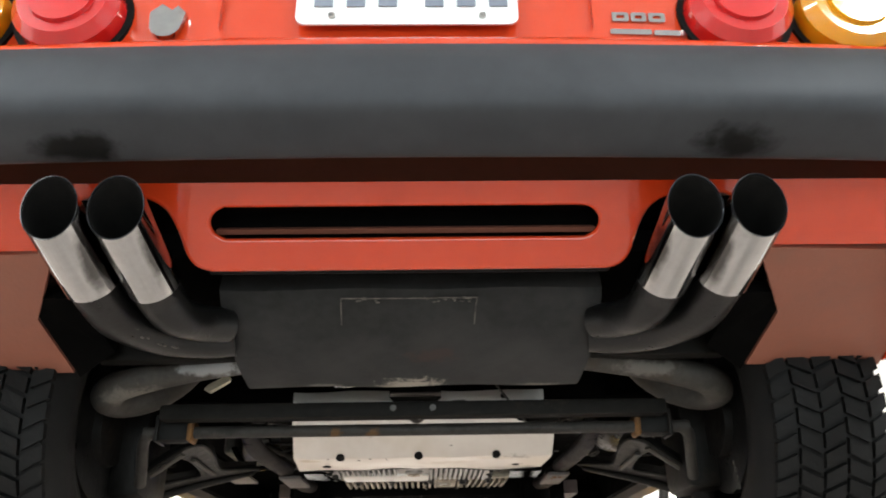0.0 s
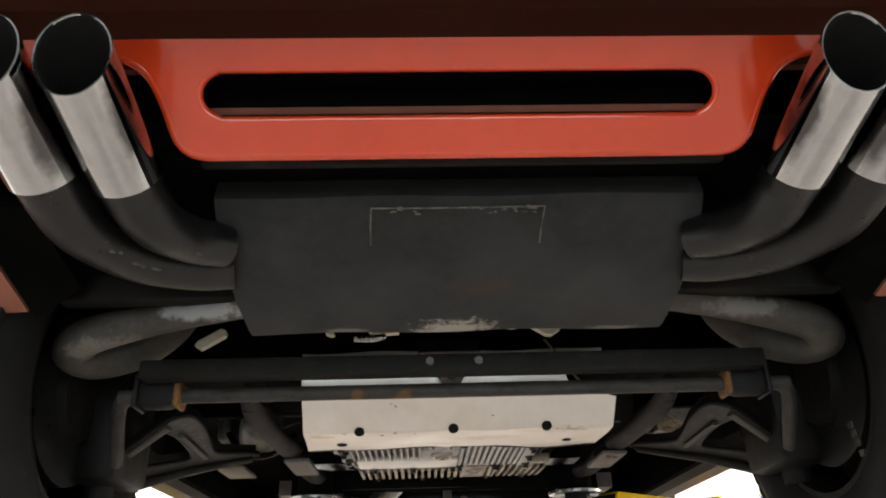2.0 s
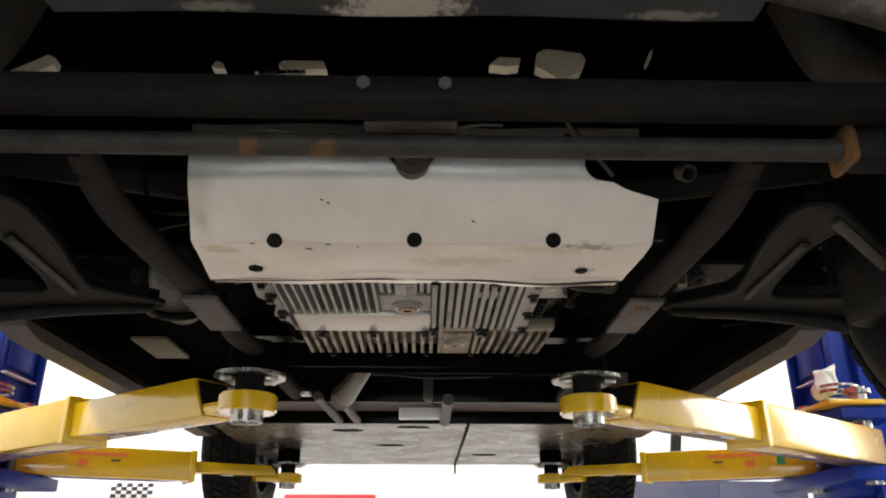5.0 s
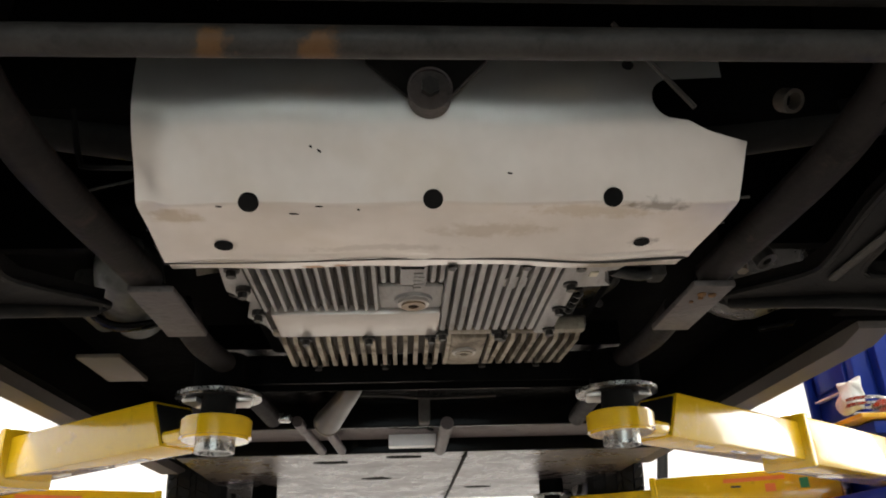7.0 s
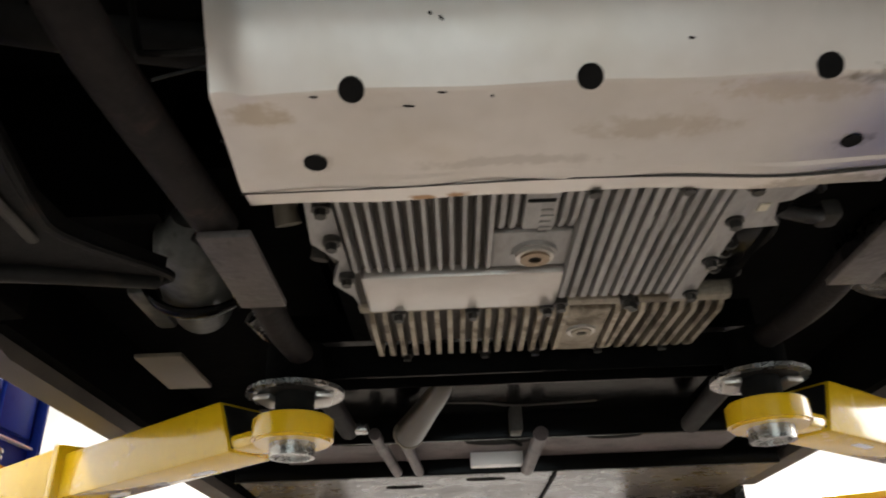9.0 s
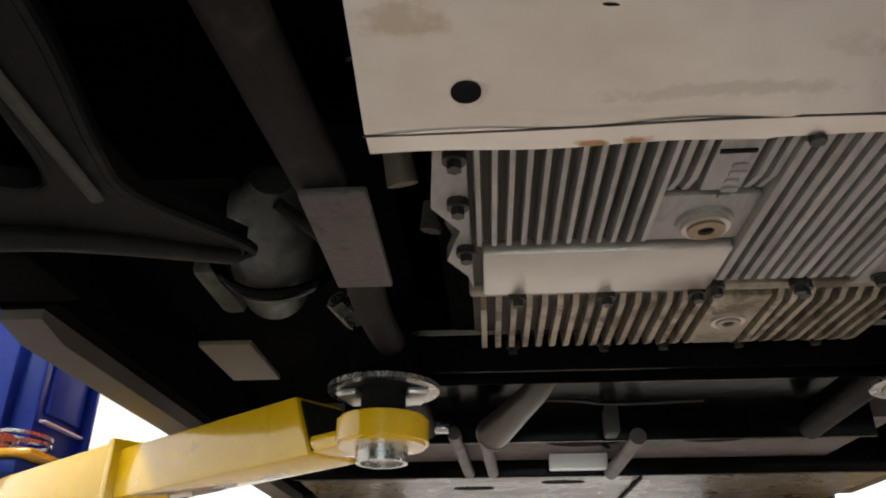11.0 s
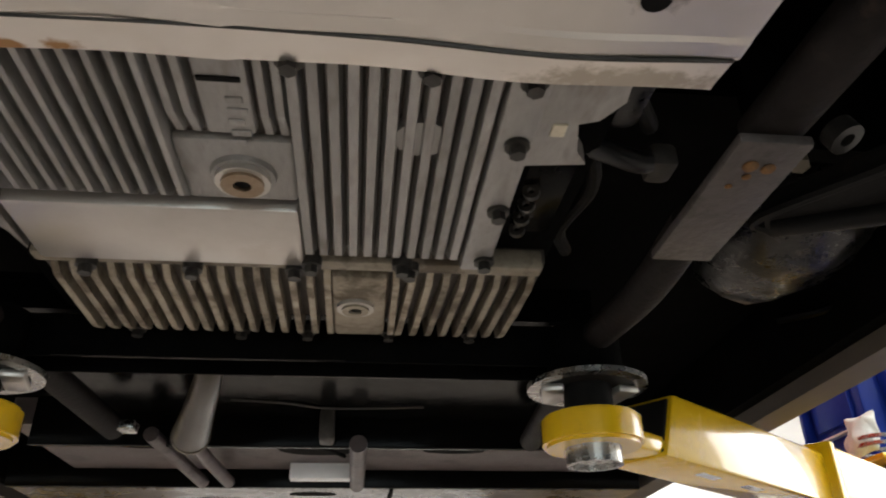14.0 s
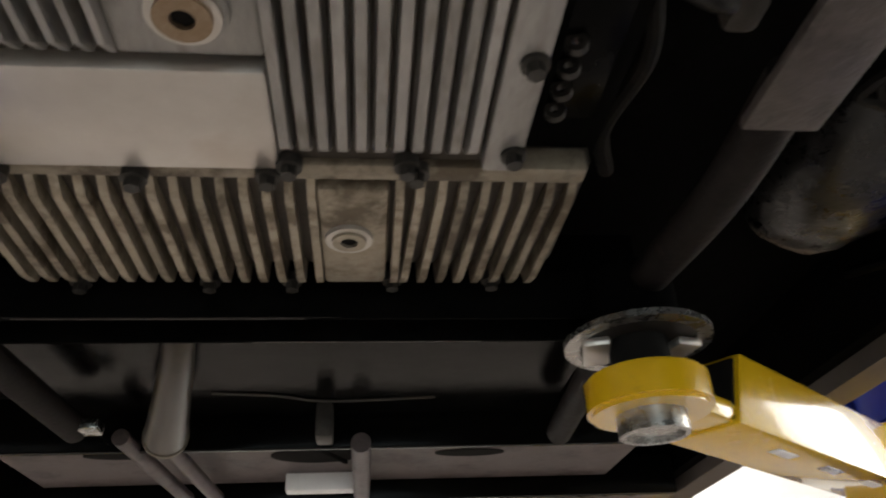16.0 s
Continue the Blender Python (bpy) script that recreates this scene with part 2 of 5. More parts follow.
BRASS = material("aged_plug", (0.22, 0.15, 0.09), (0.34, 0.26, 0.18), 40, (0.35, 0.5), 0.7, stain=((0.2, 0.12, 0.06), 60, 0.58, 0.7))
BOLT = material("oily_bolt", (0.02, 0.018, 0.016), (0.05, 0.046, 0.041), 80, (0.35, 0.55), 0.5)
PAN = material("floor_pan_metal", (0.055, 0.045, 0.042), (0.11, 0.092, 0.087), 7, (0.2, 0.38), 0.45, bump=0.25, bump_scale=30, stain=((0.024, 0.019, 0.018), 3.5, 0.42, 0.75, 0.3))
PINK = material("primer_grey_pink", (0.06, 0.045, 0.043), (0.12, 0.095, 0.092), 16, (0.4, 0.6), 0.1, bump=0.3, stain=((0.035, 0.027, 0.024), 12, 0.5, 0.8))
SILL = material("dusty_sill", (0.065, 0.054, 0.047), (0.105, 0.091, 0.08), 10, (0.55, 0.75), bump=0.2, stain=((0.09, 0.075, 0.065), 6, 0.58, 0.5))
HOSE = material("brown_hose", (0.03, 0.024, 0.017), (0.055, 0.045, 0.032), 14, (0.3, 0.4), detail=2.0, spec=0.3)
TAN = material("tan_plate", (0.11, 0.09, 0.062), (0.16, 0.135, 0.10), 25, (0.5, 0.7), stain=((0.15, 0.12, 0.09), 18, 0.6, 0.6))
CREAM = material("pale_cream", (0.5, 0.45, 0.33), (0.66, 0.61, 0.48), 40, (0.7, 0.9), bump=0.4, stain=((0.4, 0.33, 0.2), 40, 0.6, 0.6))
YELLOW = material("lift_yellow", (0.70, 0.42, 0.006), (0.76, 0.47, 0.009), 8, (0.2, 0.28), coat=1.0, bump=0.06, bump_scale=60, detail=3.0, stain=((0.34, 0.2, 0.03), 22, 0.6, 0.45))
BLUE = material("lift_blue", (0.0055, 0.026, 0.25), (0.009, 0.035, 0.30), 8, (0.3, 0.42), coat=0.0, bump=0.1, spec=0.18)
STEEL = material("zinc_steel", (0.33, 0.32, 0.305), (0.47, 0.46, 0.435), 40, (0.2, 0.34), 0.95, stain=((0.25, 0.2, 0.15), 40, 0.6, 0.25))
WHITE = material("white_wall_paint", (0.78, 0.78, 0.77), (0.83, 0.83, 0.82), 1.5, (0.6, 0.8), bump=0.1)
FLOOR = material("beige_epoxy_floor", (0.225, 0.198, 0.18), (0.275, 0.245, 0.223), 1.2, (0.5, 0.65), bump=0.05, stain=((0.14, 0.125, 0.115), 0.8, 0.6, 0.5))
DARK_WALL = material("dark_wall_paint", (0.035, 0.037, 0.042), (0.05, 0.052, 0.058), 1.5, (0.6, 0.8), bump=0.1)
PLATE_WHITE = material("plate_white", (0.8, 0.8, 0.8), (0.85, 0.85, 0.85), 30, (0.3, 0.4))
INK = material("dark_ink", (0.02, 0.02, 0.03), (0.03, 0.03, 0.04), 60, (0.4, 0.5))
PLATE_INK = material("faded_plate_ink", (0.16, 0.18, 0.23), (0.22, 0.24, 0.29), 60, (0.4, 0.5))
ORANGE = material("warning_orange", (0.7, 0.16, 0.03), (0.75, 0.2, 0.04), 40, (0.4, 0.5))
GREEN = material("green_tag", (0.02, 0.25, 0.1), (0.03, 0.3, 0.12), 40, (0.4, 0.5))
SIGN_RED = material("red_band", (0.5, 0.03, 0.03), (0.56, 0.04, 0.04), 8, (0.4, 0.5))
RAG = material("pale_cloth", (0.68, 0.74, 0.7), (0.8, 0.85, 0.8), 30, (0.8, 0.95), bump=0.5, stain=((0.35, 0.4, 0.55), 12, 0.55, 0.6))
NAVY = material("navy_panel", (0.02, 0.025, 0.06), (0.03, 0.035, 0.08), 8, (0.4, 0.5))


def lens_material(name, colour):
    m = bpy.data.materials.new(name)
    m.use_nodes = True
    b = m.node_tree.nodes["Principled BSDF"]
    b.inputs["Base Color"].default_value = (*colour, 1)
    b.inputs["Roughness"].default_value = 0.12
    b.inputs["Transmission Weight"].default_value = 0.35
    b.inputs["Coat Weight"].default_value = 0.5
    return m


GLASS = lens_material("dark_glass", (0.02, 0.022, 0.025))
LENS_RED = lens_material("red_lens", (0.75, 0.02, 0.02))
LENS_AMBER = lens_material("amber_lens", (0.95, 0.42, 0.01))


def glow_material(name, colour, strength):
    m = bpy.data.materials.new(name)
    m.use_nodes = True
    b = m.node_tree.nodes["Principled BSDF"]
    b.inputs["Emission Color"].default_value = (*colour, 1)
    b.inputs["Emission Strength"].default_value = strength
    return m


TUBE = glow_material("lamp_diffuser", (1.0, 0.97, 0.92), 2.0)


# ---- mesh helpers ----
def link(name, bm, mat, smooth=35):
    me = bpy.data.meshes.new(name)
    bmesh.ops.recalc_face_normals(bm, faces=bm.faces)
    if smooth:
        for f in bm.faces:
            f.smooth = True
        for e in bm.edges:
            if len(e.link_faces) == 2 and e.calc_face_angle(0) > radians(smooth):
                e.smooth = False
    bm.to_mesh(me)
    bm.free()
    me.materials.append(mat)
    return new(name, me)


def empty(name, loc, label, category, group="", kind=""):
    ob = new(name)
    ob.location = loc
    ob.empty_display_size = 0.1
    return tagged(ob, label, category, group, kind)


def part(name, bm, mat, parent, label="", smooth=35):
    """Links bm, in world coordinates, as one mesh under parent."""
    ob = link(name, bm, mat, smooth)
    ob.parent = parent
    if parent.data is None:
        ob.matrix_parent_inverse = Matrix.Translation(-Vector(parent.location))
    if label:
        ob["label"] = label
    return ob


def piece(name, mesh, parent, loc, rot=(0, 0, 0)):
    """Another object on a shared mesh."""
    ob = new(name, mesh)
    ob.parent = parent
    ob.location, ob.rotation_euler = loc, rot
    return ob


def box(bm, lo, hi, bevel=0.0, m=None, seg=2):
    lo, hi = Vector(lo), Vector(hi)
    mm = Matrix.Translation((lo + hi) / 2) @ Matrix.Diagonal((*(hi - lo), 1))
    r = bmesh.ops.create_cube(bm, size=1, matrix=(m @ mm) if m else mm)
    if bevel:
        edges = list({e for v in r["verts"] for e in v.link_edges})
        bmesh.ops.bevel(bm, geom=edges, offset=bevel, segments=seg, affect="EDGES", profile=0.5)
    return bm


def frame_at(p0, p1, up=(0, 0, 1)):
    """A turn whose z runs from p0 to p1."""
    z = (Vector(p1) - Vector(p0)).normalized()
    u = Vector(up)
    if abs(z.dot(u)) > 0.98:
        u = Vector((0, 1, 0))
    x = u.cross(z).normalized()
    y = z.cross(x)
    return Matrix((x, y, z)).transposed()


def rod(bm, p0, p1, r0, r1=None, seg=20, cap=True):
    r1 = r0 if r1 is None else r1
    p0, p1 = Vector(p0), Vector(p1)
    m = Matrix.Translation((p0 + p1) / 2) @ frame_at(p0, p1).to_4x4()
    bmesh.ops.create_cone(bm, cap_ends=cap, segments=seg, radius1=r0, radius2=r1, depth=(p1 - p0).length, matrix=m)
    return bm


def spline(points, n=8):
    """A smooth line through the points."""
    p = [Vector(q) for q in points]
    p = [2 * p[0] - p[1], *p, 2 * p[-1] - p[-2]]
    out = []
    for i in range(1, len(p) - 2):
        a, b, c, d = p[i - 1:i + 3]
        for k in range(n):
            t = k / n
            out.append(0.5 * (2 * b + (c - a) * t + (2 * a - 5 * b + 4 * c - d) * t * t + (3 * b - 3 * c + d - a) * t ** 3))
    return out + [p[-2]]


def sweep(bm, points, rx, ry=None, seg=14, n=8, up=(0, 0, 1), smooth=True):
    """A tube, round or oval, along a line; rx may be a list, one value a point."""
    line = spline(points, n) if smooth else [Vector(p) for p in points]
    rings = []
    for i, p in enumerate(line):
        a, b = line[max(i - 1, 0)], line[min(i + 1, len(line) - 1)]
        f = frame_at(a, b, up)
        if isinstance(rx, (list, tuple)):
            s = i / (len(line) - 1) * (len(rx) - 1)
            k = min(int(s), len(rx) - 2)
            r = rx[k] + (rx[k + 1] - rx[k]) * (s - k)
        else:
            r = rx
        q = ry if ry else r
        rings.append([bm.verts.new(p + f @ Vector((r * math.cos(2 * math.pi * j / seg), q * math.sin(2 * math.pi * j / seg), 0))) for j in range(seg)])
    for a, b in zip(rings, rings[1:]):
        for j in range(seg):
            bm.faces.new((a[j], a[(j + 1) % seg], b[(j + 1) % seg], b[j]))
    bm.faces.new(rings[0][::-1])
    bm.faces.new(rings[-1])
    return bm


def extrude_x(bm, profile, x0, x1, steps=1, bend=None):
    """A closed (y, z) profile run along x; bend(x) gives an offset (dy, dz)."""
    rows = []
    for i in range(steps + 1):
        x = x0 + (x1 - x0) * i / steps
        dy, dz = bend(x) if bend else (0, 0)
        rows.append([bm.verts.new((x, y + dy, z + dz)) for y, z in profile])
    n = len(profile)
    for a, b in zip(rows, rows[1:]):
        for j in range(n):
            bm.faces.new((a[j], a[(j + 1) % n], b[(j + 1) % n], b[j]))
    bm.faces.new(rows[0])
    bm.faces.new(rows[-1][::-1])
    return bm


def slab(bm, outline, z0, z1):
    """A flat plate: an (x, y) outline between two heights."""
    a = [bm.verts.new((x, y, z0)) for x, y in outline]
    b = [bm.verts.new((x, y, z1)) for x, y in outline]
    bm.faces.new(a)
    bm.faces.new(b[::-1])
    n = len(a)
    for j in range(n):
        bm.faces.new((a[j], a[(j + 1) % n], b[(j + 1) % n], b[j]))
    return bm


def arc(cx, cy, r, a0, a1, n):
    return [(cx + r * math.cos(radians(a0 + (a1 - a0) * i / n)), cy + r * math.sin(radians(a0 + (a1 - a0) * i / n))) for i in range(n + 1)]


def rounded(x0, y0, x1, y1, r, n=6):
    return arc(x1 - r, y0 + r, r, -90, 0, n) + arc(x1 - r, y1 - r, r, 0, 90, n) + arc(x0 + r, y1 - r, r, 90, 180, n) + arc(x0 + r, y0 + r, r, 180, 270, n)


def holed(bm, outline, holes, place, depth):
    """A sheet of an outline in two flat coordinates with holes; place(u, v, d) puts it into space."""
    front, back = [], []
    for d, keep in ((0.0, front), (depth, back)):
        edges = []
        for loop in (outline, *holes):
            vs = [bm.verts.new(place(u, v, d)) for u, v in loop]
            keep.append(vs)
            edges += [bm.edges.new((vs[i], vs[(i + 1) % len(vs)])) for i in range(len(vs))]
        bmesh.ops.triangle_fill(bm, edges=edges, use_beauty=True)
    for a, b in zip(front, back):
        n = len(a)
        for j in range(n):
            bm.faces.new((a[j], a[(j + 1) % n], b[(j + 1) % n], b[j]))
    return bm


def ring(bm, c, axis, r_out, r_in, thick, seg=24):
    """A flat ring or open tube round an axis."""
    c, f = Vector(c), frame_at((0, 0, 0), axis)
    loops = []
    for r, d in ((r_out, 0), (r_out, thick), (r_in, thick), (r_in, 0)):
        loops.append([bm.verts.new(c + f @ Vector((r * math.cos(2 * math.pi * j / seg), r * math.sin(2 * math.pi * j / seg), d))) for j in range(seg)])
    for a, b in zip(loops, loops[1:] + loops[:1]):
        for j in range(seg):
            bm.faces.new((a[j], a[(j + 1) % seg], b[(j + 1) % seg], b[j]))
    return bm


def bm_new():
    return bmesh.new()


# ---- the workshop ----
floor = tagged(link("floor", box(bm_new(), (-ROOM_X, ROOM_S, -0.1), (ROOM_X, ROOM_N, 0.0)), FLOOR), "beige coated concrete workshop floor", "floor", kind="structure")
ceiling = tagged(link("ceiling", box(bm_new(), (-ROOM_X, ROOM_S, ROOM_H), (ROOM_X, ROOM_N, ROOM_H + 0.15)), WHITE), "white painted workshop ceiling", "ceiling", kind="structure")
for nm, lo, hi in (("wall_west", (-ROOM_X - 0.2, ROOM_S, 0), (-ROOM_X, ROOM_N, ROOM_H)), ("wall_north", (-ROOM_X - 0.2, ROOM_N, 0), (ROOM_X + 0.2, ROOM_N + 0.2, ROOM_H))):
    tagged(link(nm, box(bm_new(), lo, hi), WHITE), "white painted workshop wall, brightly lit", "wall", kind="structure")
b = bm_new()
for lo, hi in (((ROOM_X, ROOM_S, 0), (ROOM_X + 0.2, WIN_Y0, ROOM_H)), ((ROOM_X, WIN_Y1, 0), (ROOM_X + 0.2, ROOM_N, ROOM_H)), ((ROOM_X, WIN_Y0, 0), (ROOM_X + 0.2, WIN_Y1, WIN_Z0)), ((ROOM_X, WIN_Y0, WIN_Z1), (ROOM_X + 0.2, WIN_Y1, ROOM_H))):
    box(b, lo, hi)
tagged(link("wall_east", b, WHITE), "white painted workshop wall with a wide window", "wall", kind="structure")
window = empty("window_1", (ROOM_X, WIN_Y0, WIN_Z0), "wide bright window with white frame", "window", kind="structure")
for lo, hi in (((ROOM_X + 0.05, WIN_Y0, WIN_Z0), (ROOM_X + 0.12, WIN_Y1, WIN_Z0 + 0.06)), ((ROOM_X + 0.05, WIN_Y0, WIN_Z1 - 0.06), (ROOM_X + 0.12, WIN_Y1, WIN_Z1)), ((ROOM_X + 0.05, WIN_Y0, WIN_Z0 + 0.06), (ROOM_X + 0.12, WIN_Y0 + 0.06, WIN_Z1 - 0.06)), ((ROOM_X + 0.05, WIN_Y1 - 0.06, WIN_Z0 + 0.06), (ROOM_X + 0.12, WIN_Y1, WIN_Z1 - 0.06))):
    part("window_frame", box(bm_new(), lo, hi, 0.006), WHITE, window)
b = bm_new()
for lo, hi in (((-ROOM_X - 0.2, ROOM_S - 0.2, 0), (-DOOR_X, ROOM_S, ROOM_H)), ((DOOR_X, ROOM_S - 0.2, 0), (ROOM_X + 0.2, ROOM_S, ROOM_H)), ((-DOOR_X, ROOM_S - 0.2, DOOR_Z), (DOOR_X, ROOM_S, ROOM_H))):
    box(b, lo, hi)
tagged(link("wall_south", b, DARK_WALL), "dark grey painted workshop wall with an open gateway", "wall", kind="structure")
tagged(link("ground", box(bm_new(), (-40, ROOM_S - 60, -0.12), (40, ROOM_S - 0.2, -0.02)), FLOOR), "pale concrete yard outside the gateway", "ground", kind="structure")

lamp_src = None
for lx, ly in LAMPS:
    if lamp_src is None:
        lamp_src = empty("ceiling_lamp", (lx, ly, ROOM_H - 0.14), "long white ceiling lamp with glowing diffuser", "ceiling lamp", "ceiling lamps")
        part("housing", box(bm_new(), (lx - 0.28, ly - 1.35, ROOM_H - 0.14), (lx + 0.28, ly + 1.35, ROOM_H), 0.01), WHITE, lamp_src)
        part("diffuser", box(bm_new(), (lx - 0.25, ly - 1.3, ROOM_H - 0.165), (lx + 0.25, ly + 1.3, ROOM_H - 0.143), 0.006), TUBE, lamp_src)
    else:
        copy_thing(lamp_src, pose(lx, ly, ROOM_H - 0.14))

# ---- the car ----
car = empty("sports_car", (0, 2.8, 1.42), "red sports car raised on a lift, seen from underneath", "car")
SIDES = (-1, 1)

# tail panel, with the shallow number plate recess
bm = holed(bm_new(), [(-0.80, 2.095), (0.80, 2.095), (0.82, 2.36), (-0.82, 2.36)], [rounded(-0.262, 2.112, 0.262, 2.31, 0.025)], lambda u, v, d: (u, 0.828 + d + 0.03 * (u / 0.8) ** 2, v), 0.012)
tail = part("tail_panel", bm, RED, car, "glossy red painted tail panel")
part("plate_recess", box(bm_new(), (-0.275, 0.842, 2.09), (0.275, 0.85, 2.31)), RED, car)
part("tail_ledge", extrude_x(bm_new(), [(0.795, 2.074), (0.80, 2.086), (0.815, 2.097), (0.86, 2.10), (0.86, 2.05), (0.80, 2.05)], -0.80, 0.80, 24, lambda x: (0.03 * (x / 0.8) ** 2, 0)), RED, car)
plate = part("number_plate", holed(bm_new(), rounded(-0.1555, 2.132, 0.1555, 2.285, 0.014), [], lambda u, v, d: (u, 0.826 + d, v), 0.003), PLATE_WHITE, car, "white number plate with dark characters")
for i in range(6):
    x = -0.117 + 0.045 * i + (0.02 if i > 2 else 0)
    part("character_bar", box(bm_new(), (x - 0.013, 0.8235, 2.162), (x + 0.013, 0.8257, 2.232), 0.0008), PLATE_INK, plate)
for x in (-0.105, 0.105):
    part("screw", rod(bm_new(), (x, 0.8262, 2.146), (x, 0.8225, 2.146), 0.005, seg=10), STEEL, plate)
for s in SIDES:
    for cx, mat, nm in ((0.465, LENS_RED, "red tail lamp"), (0.628, LENS_AMBER, "amber indicator lamp")):
        y = 0.03 * (cx / 0.8) ** 2
        lamp = part("tail_lamp", ring(bm_new(), (s * cx, 0.83 + y, 2.154), (0, -1, 0), 0.082, 0.070, 0.008, 40), SOOT, car, nm + " in a dark surround")
        for nm2, y0, y1, r0, r1 in (("lens", 0.835, 0.80, 0.074, 0.073), ("lens_ring", 0.7998, 0.786, 0.073, 0.060), ("lens_centre", 0.7858, 0.780, 0.045, 0.043)):
            part(nm2, rod(bm_new(), (s * cx, y0 + y, 2.154), (s * cx, y1 + y, 2.154), r0, r1, 40), mat, lamp)
b = holed(bm_new(), arc(-0.332, 2.130, 0.022, 200, 340, 6) + [(-0.306, 2.15), (-0.318, 2.162), (-0.325, 2.154), (-0.34, 2.165), (-0.355, 2.15)], [], lambda u, v, d: (u, 0.822 + d, v), 0.008)
part("badge", b, CHROME, car, "small chrome badge, plain shape")
for x0, x1, z0, z1 in ((0.288, 0.312, 2.140, 2.156), (0.315, 0.337, 2.140, 2.156), (0.340, 0.364, 2.140, 2.156), (0.283, 0.342, 2.117, 2.126), (0.345, 0.40, 2.116, 2.125)):
    part("badge_bar", holed(bm_new(), rounded(x0, z0, x1, z1, 0.003, 3), [rounded(x0 + 0.006, z0 + 0.005, x1 - 0.006, z1 - 0.005, 0.002, 2)] if z1 - z0 > 0.012 else [], lambda u, v, d: (u, 0.826 + d + 0.03 * (u / 0.8) ** 2, v), 0.006), CHROME, car, "chrome badge bar")

# bumper
prof = [(0.800, 2.073), (0.790, 2.067), (0.781, 2.035), (0.7755, 1.995), (0.7752, 1.982), (0.777, 1.971), (0.781, 1.962), (0.788, 1.955), (0.80, 1.948), (0.82, 1.940), (0.846, 1.931), (0.856, 1.934), (0.862, 1.944), (0.862, 2.073)]
part("bumper", extrude_x(bm_new(), prof, -0.79, 0.79, 30, lambda x: (0.012 * (x / 0.79) ** 2, -0.008 * (x / 0.79) ** 2)), BUMPER, car, "black plastic rear bumper", 45)
part("bumper_recess", extrude_x(bm_new(), [(0.857, 1.955), (0.868, 1.955), (0.868, 2.055), (1.012, 2.055), (1.012, 1.965), (1.022, 1.965), (1.022, 2.065), (0.857, 2.065)], -0.80, 0.80), RED_SHADED, car)

# valance: one slanting sheet with a long slot and two cut-outs for the tail pipes
V0, V1 = Vector((0, 0.941, 1.947)), Vector((0, 1.012, 1.850))
VN = Vector((0, 0.85, 0.53)).normalized()


def on_valance(u, v, d):
    p = V0 + (V1 - V0) * v + VN * d
    return (u, p.y, p.z)


side = [(0.80, 0.0), (0.80, 0.80), (0.52, 0.80), (0.512, 0.50), (0.495, 0.28), (0.46, 0.13), (0.425, 0.10), (0.392, 0.11), (0.368, 0.15), (0.350, 0.23), (0.338, 0.34), (0.330, 0.48), (0.324, 0.63), (0.319, 0.78), (0.314, 0.89), (0.304, 0.98), (0.288, 1.02), (0.268, 1.025), (0.1, 1.025)]
outline = [(x, v) for x, v in side] + [(-x, v) for x, v in side[::-1]]
slot = [(0.247 + 0.033 * math.cos(radians(a)), 0.485 + 0.235 * math.sin(radians(a))) for a in range(-90, 91, 15)] + [(-0.258 + 0.033 * math.cos(radians(a)), 0.485 + 0.235 * math.sin(radians(a))) for a in range(90, 271, 15)]
bm = holed(bm_new(), outline, [slot], on_valance, 0.014)
valance = part("valance", bm, RED, car, "glossy red rear valance with long slot", 30)
for nm, loop, r in (("slot_rim", slot + slot[:2], 0.0055), ("lower_rim", [q for q in outline[3:35] if abs(q[0]) < 0.515], 0.0065)):
    part(nm, sweep(bm_new(), [on_valance(u, v, 0.0062) for u, v in loop], r, seg=12, n=4), RED, valance)
# flange and back are coloured black to hold the shade inside the slot
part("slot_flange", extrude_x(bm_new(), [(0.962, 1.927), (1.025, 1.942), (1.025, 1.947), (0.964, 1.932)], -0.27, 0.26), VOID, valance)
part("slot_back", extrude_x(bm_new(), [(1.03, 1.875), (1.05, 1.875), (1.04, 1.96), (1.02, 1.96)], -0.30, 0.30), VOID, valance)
part("slot_bar", extrude_x(bm_new(), [(1.006, 1.905), (1.012, 1.900), (1.020, 1.904), (1.018, 1.914)], -0.285, 0.275), RED_SHADED, valance)
part("valance_lip", extrude_x(bm_new(), [(1.024, 1.852), (1.034, 1.846), (1.048, 1.851), (1.048, 1.88), (1.03, 1.88)], -0.295, 0.295, 1), FRAME, valance, "dark rubber lip")
